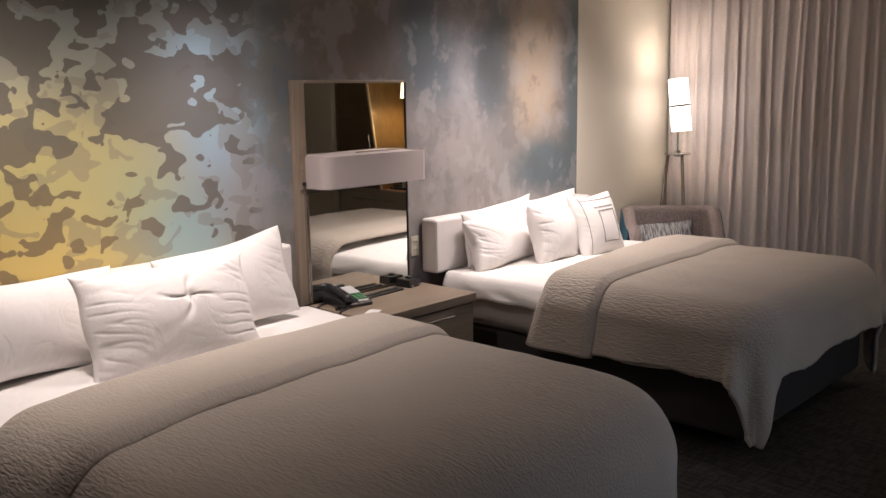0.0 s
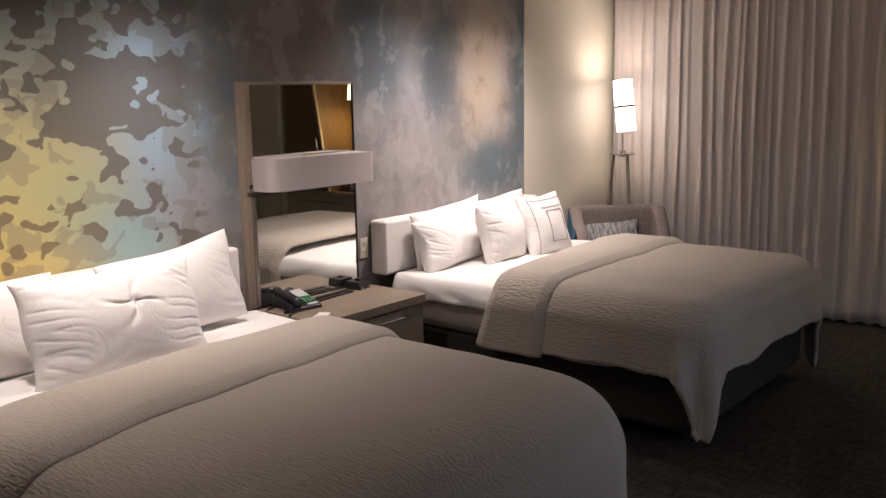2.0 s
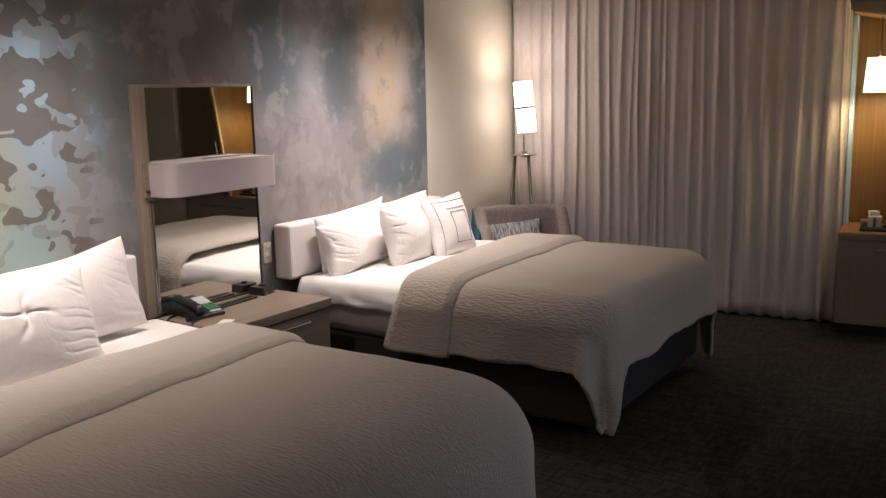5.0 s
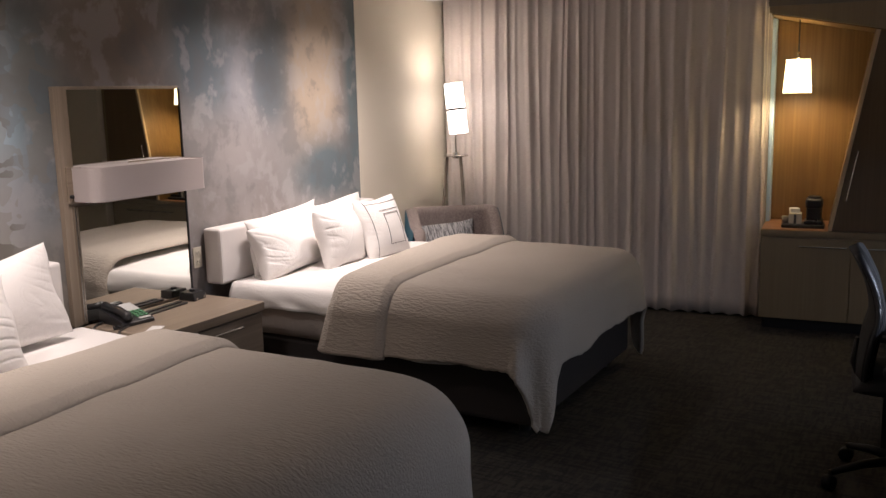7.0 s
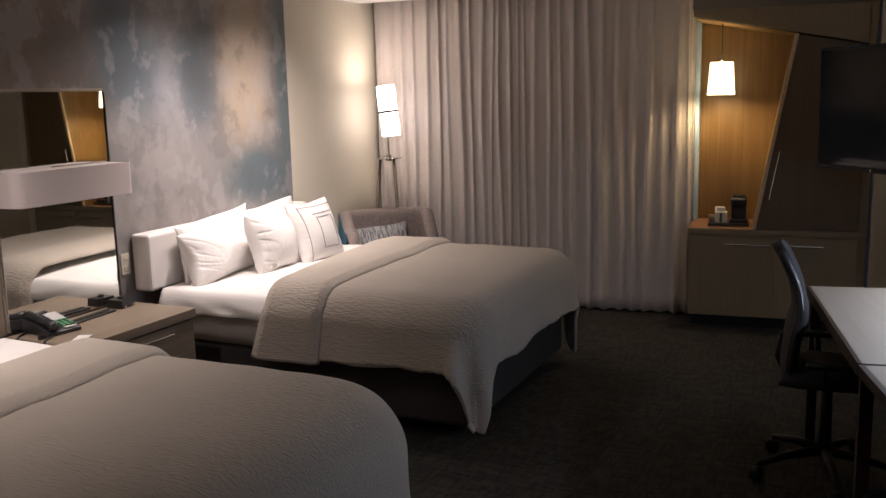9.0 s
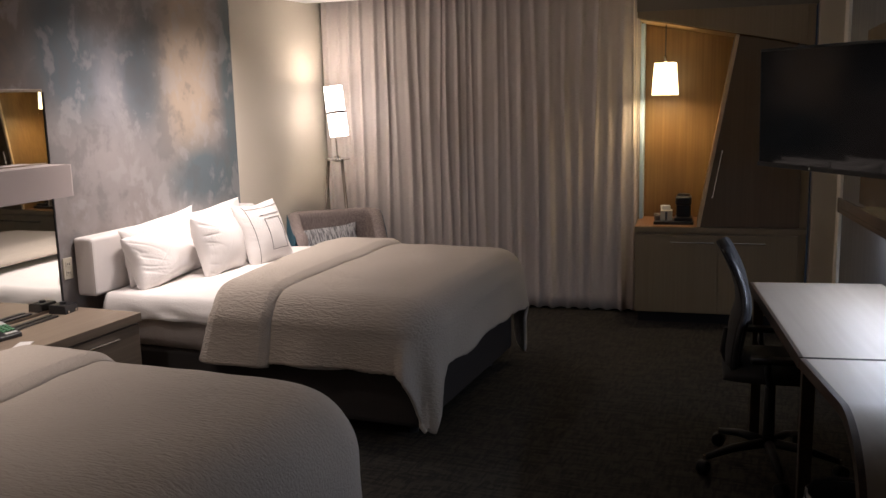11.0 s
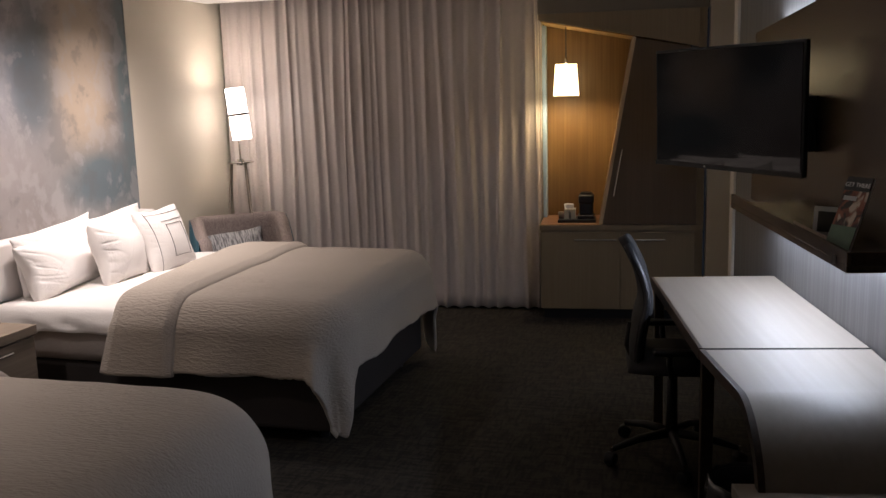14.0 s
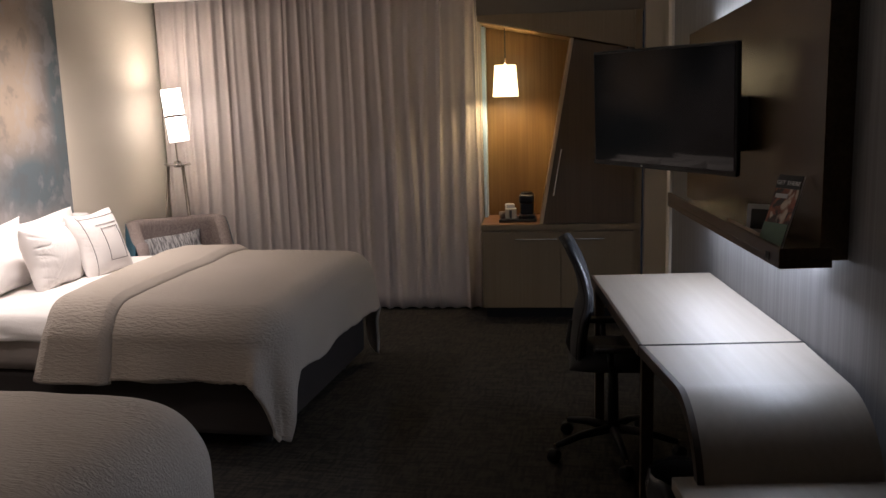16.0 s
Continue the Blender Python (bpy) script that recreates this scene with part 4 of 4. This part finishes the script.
def coffee_corner():
    z = 0.6955
    single("tray", prism([(-0.345, 6.42), (-0.075, 6.42), (-0.075, 6.62), (-0.345, 6.62)], z, z + 0.022, "z", bevel=0.006), BLACK, "black serving tray on the niche counter", "tray", WIN)
    th = thing("coffee_maker", WIN @ pose(-0.145, 6.53, z + 0.022), "small black coffee maker on the tray", "coffee maker")
    part("base", block(-0.205, -0.085, 6.45, 6.61, z + 0.023, z + 0.045, 0.006), BLACK, th, frame_m=WIN)
    part("column", block(-0.195, -0.095, 6.53, 6.605, z + 0.045, z + 0.16, 0.01), BLACK, th, frame_m=WIN)
    part("head", block(-0.200, -0.090, 6.455, 6.605, z + 0.13, z + 0.195, 0.018, 3), BLACK, th, frame_m=WIN)
    part("lid", drum(0.045, 0.04, z + 0.195, z + 0.208, (-0.145, 6.53), 24), BLACK, th, frame_m=WIN)
    part("drip_plate", block(-0.19, -0.10, 6.448, 6.53, z + 0.046, z + 0.052, 0.002), CHROME, th, "steel drip plate", WIN)
    c = thing("condiment_box", WIN @ pose(-0.255, 6.50, z + 0.022), "cream condiment box on the tray", "box")
    part("box", block(-0.300, -0.220, 6.46, 6.54, z + 0.023, z + 0.095, 0.003), IVORY, c, frame_m=WIN)
    part("packet", block(-0.290, -0.232, 6.485, 6.50, z + 0.09, z + 0.125, 0.002), PAPERWHITE, c, "white paper packets", WIN)
    single("cup", drum(0.026, 0.034, z + 0.023, z + 0.118, (-0.272, 6.575), 22), PAPERWHITE, "stacked white paper cups on the tray", "cup", WIN, True)
    single("cup", drum(0.020, 0.026, z + 0.023, z + 0.070, (-0.322, 6.50), 18), TAUPE, "small brown cup on the tray", "cup", WIN, True)
    single("sachet", block(-0.268, -0.252, 6.452, 6.456, z + 0.026, z + 0.09, 0.001), CHROME, "silver sachet against the condiment box", "sachet", WIN)


coffee_corner()


# ---- desk wall ----
def desk():
    U0, U1, Z = 0.604, 1.160, 0.75
    th = thing("desk", DESK @ pose(0.88, 3.6, 0), "pale laminate desk with brown edges along the striped wall", "desk")
    top = part("top", block(U0, U1, 3.062, 4.262, Z - 0.032, Z, 0.002), DESKTOP, th, "pale laminate desktop", DESK)
    part("edge_band", block(U0 - 0.014, U0 - 0.0005, 3.062, 4.262, Z - 0.042, Z + 0.0012), EDGEBAND, top, "brown edge band", DESK)
    for v in (3.0455, 3.0565):
        part("seam_strip", block(U0, U1, v, v + 0.005, Z - 0.033, Z + 0.0012), DARKSEAM, top, "dark brown seam strip", DESK)
    part("apron", block(U0 + 0.03, U0 + 0.05, 3.12, 4.20, Z - 0.09, Z - 0.033), EDGEBAND, th, frame_m=DESK)
    part("back_panel", block(U1 - 0.03, U1 - 0.01, 3.10, 4.23, 0.35, Z - 0.033), EDGEBAND, th, frame_m=DESK)
    for v in (3.075, 4.215):
        part("leg", block(U0 + 0.002, U0 + 0.045, v, v + 0.035, 0.0, Z - 0.033, 0.002), EDGEBAND, th, frame_m=DESK)
        part("leg", block(U1 - 0.050, U1 - 0.006, v, v + 0.035, 0.0, Z - 0.033, 0.002), EDGEBAND, th, frame_m=DESK)
    E0, E1 = 0.638, 1.132
    wt = thing("desk_return", DESK @ pose(0.88, 2.6, 0.5), "curved pale laminate desk end that runs down onto the bench", "desk")
    r, vc = 0.28, 2.615

    def profile(off):
        pts = [(3.0450, Z - off)]
        pts += [(vc - (r - off) * math.sin(a), Z - r + (r - off) * math.cos(a)) for a in [radians(74) * k / 72 for k in range(73)]]
        return pts

    outer, inner = profile(0.0), profile(0.032)

    def tapered(bm):
        """The end piece is a little narrower at its foot than at the seam."""
        for vert in bm.verts:
            f = min(1.0, max(0.0, (3.045 - vert.co.y) / 0.45))
            vert.co.x += -0.030 * (1 - f) if vert.co.x < 0.9 else 0.026 * (1 - f)
        return bm

    part("curved_top", tapered(prism(outer + inner[::-1], E0, E1, "x")), DESKTOP, wt, "curved pale laminate panel", DESK)
    rim = profile(-0.002)
    rim_in = profile(0.034)
    part("edge_band", tapered(prism(rim + rim_in[::-1], E0 - 0.020, E0 - 0.0005, "x")), EDGEBAND, wt, "brown edge band", DESK)
    part("side_panel", block(E1 - 0.03, E1 - 0.01, 2.50, 3.04, 0.30, 0.62), EDGEBAND, wt, frame_m=DESK)
    b = thing("luggage_bench", DESK @ pose(0.86, 1.6, 0), "low pale-topped luggage bench beside the curved desk end", "bench")
    part("top", block(0.560, 1.162, 0.55, 2.405, 0.515, 0.555, 0.003), DESKTOP, b, "pale laminate bench top", DESK)
    part("body", block(0.60, 1.155, 0.58, 2.38, 0.06, 0.519), GREIGE, b, frame_m=DESK)
    part("plinth", block(0.64, 1.15, 0.62, 2.34, 0.0, 0.06), BLACK, b, frame_m=DESK)


desk()


def media_panel():
    th = thing("media_panel", DESK @ pose(1.12, 3.56, 1.1), "brown veneer wall panel with a shelf and light strips behind", "wall panel")
    body = part("panel", prism([(2.735, 1.100), (4.40, 1.100), (4.40, 1.873), (2.735, 2.000)], 1.078, 1.163, "x"), WALNUT, th, frame_m=DESK)
    shelf = part("shelf", block(0.920, 1.077, 2.635, 4.11, 1.098, 1.120, 0.002), WALNUT, th, frame_m=DESK)
    part("shelf_lip", block(0.920, 0.934, 2.635, 4.11, 1.1205, 1.160, 0.002), WALNUT, shelf, frame_m=DESK)
    part("shelf_end", block(0.9345, 1.077, 2.635, 2.650, 1.1205, 1.160, 0.002), WALNUT, shelf, frame_m=DESK)
    part("led_strip", block(1.035, 1.055, 2.80, 4.24, 1.0940, 1.0975), LEDGLOW, th, "cool white light strip", DESK)
    part("led_strip", prism([(2.80, 1.9975), (4.24, 1.8875), (4.24, 1.891), (2.80, 2.001)], 1.110, 1.130, "x"), LEDGLOW, th, "cool white light strip", DESK)
    s = part("socket", block(0.9165, 0.9195, 2.715, 2.745, 1.108, 1.136, 0.002), BLACK, shelf, "small black socket", DESK)


media_panel()


def television():
    a, b = Vector((0.985, 3.305)), Vector((0.580, 4.075))
    mid = (a + b) / 2
    d = (b - a).normalized()
    ang = math.atan2(d.y, d.x)
    m = DESK @ Matrix.Translation((mid.x, mid.y, 1.550)) @ Matrix.Rotation(ang, 4, "Z") @ Matrix.Rotation(radians(-1.1), 4, "X")
    # local: x along the screen, +y faces the beds
    th = thing("television", m, "large black flat television on a swing arm, switched off", "television")
    w, h = (b - a).length / 2, 0.245
    part("body", block(-w, w, -0.022, 0.0, -h, h, 0.005), BLACKMATTE, th, frame_m=m)
    part("screen", block(-w + 0.012, w - 0.012, 0.0005, 0.003, -h + 0.020, h - 0.012), SCREEN, th, "dark glossy screen", m)
    part("bezel", block(-w, w, 0.0005, 0.005, -h, -h + 0.018, 0.001), BLACKMATTE, th, frame_m=m)
    part("badge", drum(0.0045, 0.0045, 0, 0.002, n=14), GREYLABEL, th, "tiny pale badge", m @ Matrix.Translation((0.10, 0.005, -h + 0.009)) @ Matrix.Rotation(radians(-90), 4, "X"))
    part("back_box", block(-w * 0.55, w * 0.55, -0.085, -0.022, -h * 0.6, h * 0.5, 0.008), BLACK, th, frame_m=m)
    inv = (DESK.inverted() @ m)
    hub = inv @ Vector((-0.10, -0.085, 0.0))
    part("arm", tube([tuple(hub), (0.97, 3.72, 1.53), (1.03, 3.60, 1.50)], 0.022, 10), BLACK, th, "black swing arm", DESK)
    part("wall_plate", block(0.985, 1.077, 3.47, 3.69, 1.385, 1.595, 0.006), BLACK, th, "black wall bracket", DESK)


television()


def brochure():
    m = DESK @ Matrix.Translation((0.962, 2.855, 1.1205)) @ Matrix.Rotation(radians(-64), 4, "Z") @ Matrix.Rotation(radians(-22), 4, "X")
    th = thing("brochure", m, "glossy travel brochure leaning on the brown wall panel", "brochure")
    part("pages", block(-0.050, 0.050, 0.0, 0.006, 0.0, 0.245, 0.001), PAPERWHITE, th, frame_m=m)
    part("cover", block(-0.050, 0.050, -0.0022, -0.0005, 0.0, 0.245), COVERBROWN, th, "brown photo cover", m)
    part("cover_band", block(-0.050, 0.050, -0.0045, -0.0025, 0.0, 0.085), COVERGREEN, th, "green lower band", m)
    part("cover_band", block(-0.050, 0.050, -0.0045, -0.0025, 0.20, 0.245), BLACK, th, "dark title band", m)
    part("cover_patch", block(-0.04, 0.01, -0.0045, -0.0025, 0.168, 0.182), GREYLABEL, th, "pale cloud patch", m)
    data = bpy.data.curves.new("title", "FONT")
    data.body, data.size, data.align_x, data.extrude = "GET THERE", 0.0195, "CENTER", 0.0004
    data.materials.append(PAPERWHITE)
    title = new("title", data)
    title.parent = th
    title.matrix_parent_inverse = m.inverted()
    title.matrix_basis = m @ Matrix.Translation((0, -0.0055, 0.212)) @ Matrix.Rotation(radians(90), 4, "X")
    f = DESK @ Matrix.Translation((1.025, 3.13, 1.1205)) @ Matrix.Rotation(radians(-40), 4, "Z") @ Matrix.Rotation(radians(-8), 4, "X")
    fr = thing("picture_frame", f, "small silver frame with a dark face standing on the shelf", "frame")
    part("border", block(-0.055, 0.055, 0.0, 0.014, 0.0, 0.105, 0.003), GREYLABEL, fr, frame_m=f)
    part("face", block(-0.038, 0.038, -0.003, -0.0005, 0.018, 0.088), BLACK, fr, "dark face", f)
    single("pen_tray", prism([(0.938, 1.1205), (1.005, 1.1205), (1.005, 1.134), (0.998, 1.126), (0.945, 1.126), (0.938, 1.168)], 2.90, 3.225, "y"), TAUPE, "pale wooden ledge tray on the shelf", "tray", DESK)


brochure()


def task_chair():
    c = (0.64, 3.90)
    m = DESK @ Matrix.Translation((c[0], c[1], 0)) @ Matrix.Rotation(radians(-5), 4, "Z")
    # local: faces +x, towards the desk
    th = thing("office_chair", m, "black office chair with a curved back pushed under the desk", "office chair")
    for k in range(5):
        a = radians(205 + 72 * k)
        ca, sa = math.cos(a), math.sin(a)
        arm = part("base_arm", tube([(0.03 * ca, 0.03 * sa, 0.115), (0.16 * ca, 0.16 * sa, 0.105), (0.285 * ca, 0.285 * sa, 0.075)], [0.022, 0.018, 0.013], 10), BLACKMATTE, th, frame_m=m, smooth=True)
        cm = m @ Matrix.Translation((0.295 * ca, 0.295 * sa, 0.030)) @ Matrix.Rotation(a + 0.6, 4, "Z") @ Matrix.Rotation(radians(90), 4, "X")
        caster = part("caster", drum(0.030, 0.030, -0.022, 0.022, n=20, bevel=0.006), BLACKMATTE, arm, "black twin caster", cm, True)
        part("caster_stem", drum(0.007, 0.007, 0.05, 0.085, (0.29 * ca, 0.29 * sa), 10), CHROME, arm, "bright caster stem", m)
    part("gas_lift", drum(0.026, 0.022, 0.10, 0.42, n=18), BLACKMATTE, th, frame_m=m, smooth=True)
    part("mechanism", block(-0.11, 0.10, -0.08, 0.08, 0.405, 0.445, 0.01), BLACK, th, frame_m=m)
    seat = grid(26, 26, lambda i, j: ((-0.20 + 0.44 * i), (-0.23 + 0.46 * j) * (1 - 0.10 * (2 * i - 1) ** 4), 0.452 + 0.060 * max(0.0, (1 - (2 * i - 1) ** 4) * (1 - (2 * j - 1) ** 4)) ** 0.5))
    grid(26, 26, lambda i, j: ((-0.20 + 0.44 * i), (-0.23 + 0.46 * j) * (1 - 0.10 * (2 * i - 1) ** 4), 0.452 - 0.015 * max(0.0, (1 - (2 * i - 1) ** 4) * (1 - (2 * j - 1) ** 4)) ** 0.5), seat)
    bmesh.ops.remove_doubles(seat, verts=seat.verts, dist=1e-5)
    part("seat", seat, BLACKSOFT, th, "black padded seat", m, True)

    def spine(s):
        """The back's side view, from its foot to its top."""
        pts = [(-0.168, 0.44), (-0.170, 0.54), (-0.155, 0.66), (-0.135, 0.75), (-0.150, 0.85), (-0.192, 0.95), (-0.222, 1.005)]
        f = s * (len(pts) - 1)
        i = min(len(pts) - 2, int(f))
        f -= i
        p0, p1, p2, p3 = (pts[max(0, min(len(pts) - 1, i + k))] for k in (-1, 0, 1, 2))
        return tuple(0.5 * (2 * p1[k] + (p2[k] - p0[k]) * f + (2 * p0[k] - 5 * p1[k] + 4 * p2[k] - p3[k]) * f * f + (3 * p1[k] - p0[k] - 3 * p2[k] + p3[k]) * f ** 3) for k in (0, 1))

    def back(i, j):
        x, z = spine(0.06 + 0.94 * i)
        v = 2 * j - 1
        half = 0.185 * (1 - 0.28 * i ** 3) * (0.80 + 0.20 * math.sin(math.pi * min(1, i * 1.3 + 0.1)))
        return (x + 0.022 * v * v, half * v, z - 0.02 * v * v * i)

    ob = part("backrest", grid(30, 18, back), BLACKSOFT, th, "black mesh backrest", m, True)
    thicken(ob, 0.040)
    for side in (-1, 1):
        edge = [tuple(Vector(back(k / 16, 0.5 + side * 0.5)) + Vector((-0.006, 0, 0))) for k in range(17)]
        part("back_frame", tube(edge, 0.013, 8), BLACK, ob, "glossy black back frame", m, True)
    part("back_post", tube([(-0.05, 0, 0.425), (-0.16, 0, 0.43), (-0.196, 0, 0.52), (-0.180, 0, 0.62)], 0.018, 10), BLACKMATTE, th, frame_m=m, smooth=True)
    for side in (-1, 1):
        y = 0.25 * side
        post = part("arm_post", tube([(-0.02, 0.16 * side, 0.43), (-0.02, y, 0.45), (-0.03, y, 0.50), (-0.03, y, 0.545)], 0.014, 8), BLACK, th, frame_m=m, smooth=True)
        part("arm_pad", block(-0.10, 0.09, y - 0.030, y + 0.030, 0.545, 0.570, 0.011, 3), BLACK, post, "black arm pad", m)


task_chair()


def waste_bin():
    m = DESK @ Matrix.Translation((0.74, 2.93, 0))
    th = thing("waste_bin", m, "waste bin with a crumpled clear liner under the desk", "waste bin")
    ob = part("bucket", grid(30, 6, lambda i, j: ((0.10 + 0.03 * j) * math.cos(2 * math.pi * i), (0.10 + 0.03 * j) * math.sin(2 * math.pi * i), 0.005 + 0.315 * j)), BLACK, th, frame_m=m, smooth=True)
    thicken(ob, 0.004)
    part("bottom", drum(0.10, 0.10, 0.0, 0.008, n=30), BLACK, th, frame_m=m)

    def film(i, j):
        a = 2 * math.pi * i
        k = 0.012 * rough_noise(5 * math.cos(a), 5 * math.sin(a), j * 4)
        r = 0.131 + 0.012 * math.sin(math.pi * j) + k
        return (r * math.cos(a), r * math.sin(a), 0.335 - 0.13 * j + 0.012 * rough_noise(4 * math.cos(a), 4 * math.sin(a), 2))

    thicken(part("liner", grid(60, 8, film), DARKCLEAR, th, "crumpled clear liner", m, True), 0.001)


waste_bin()
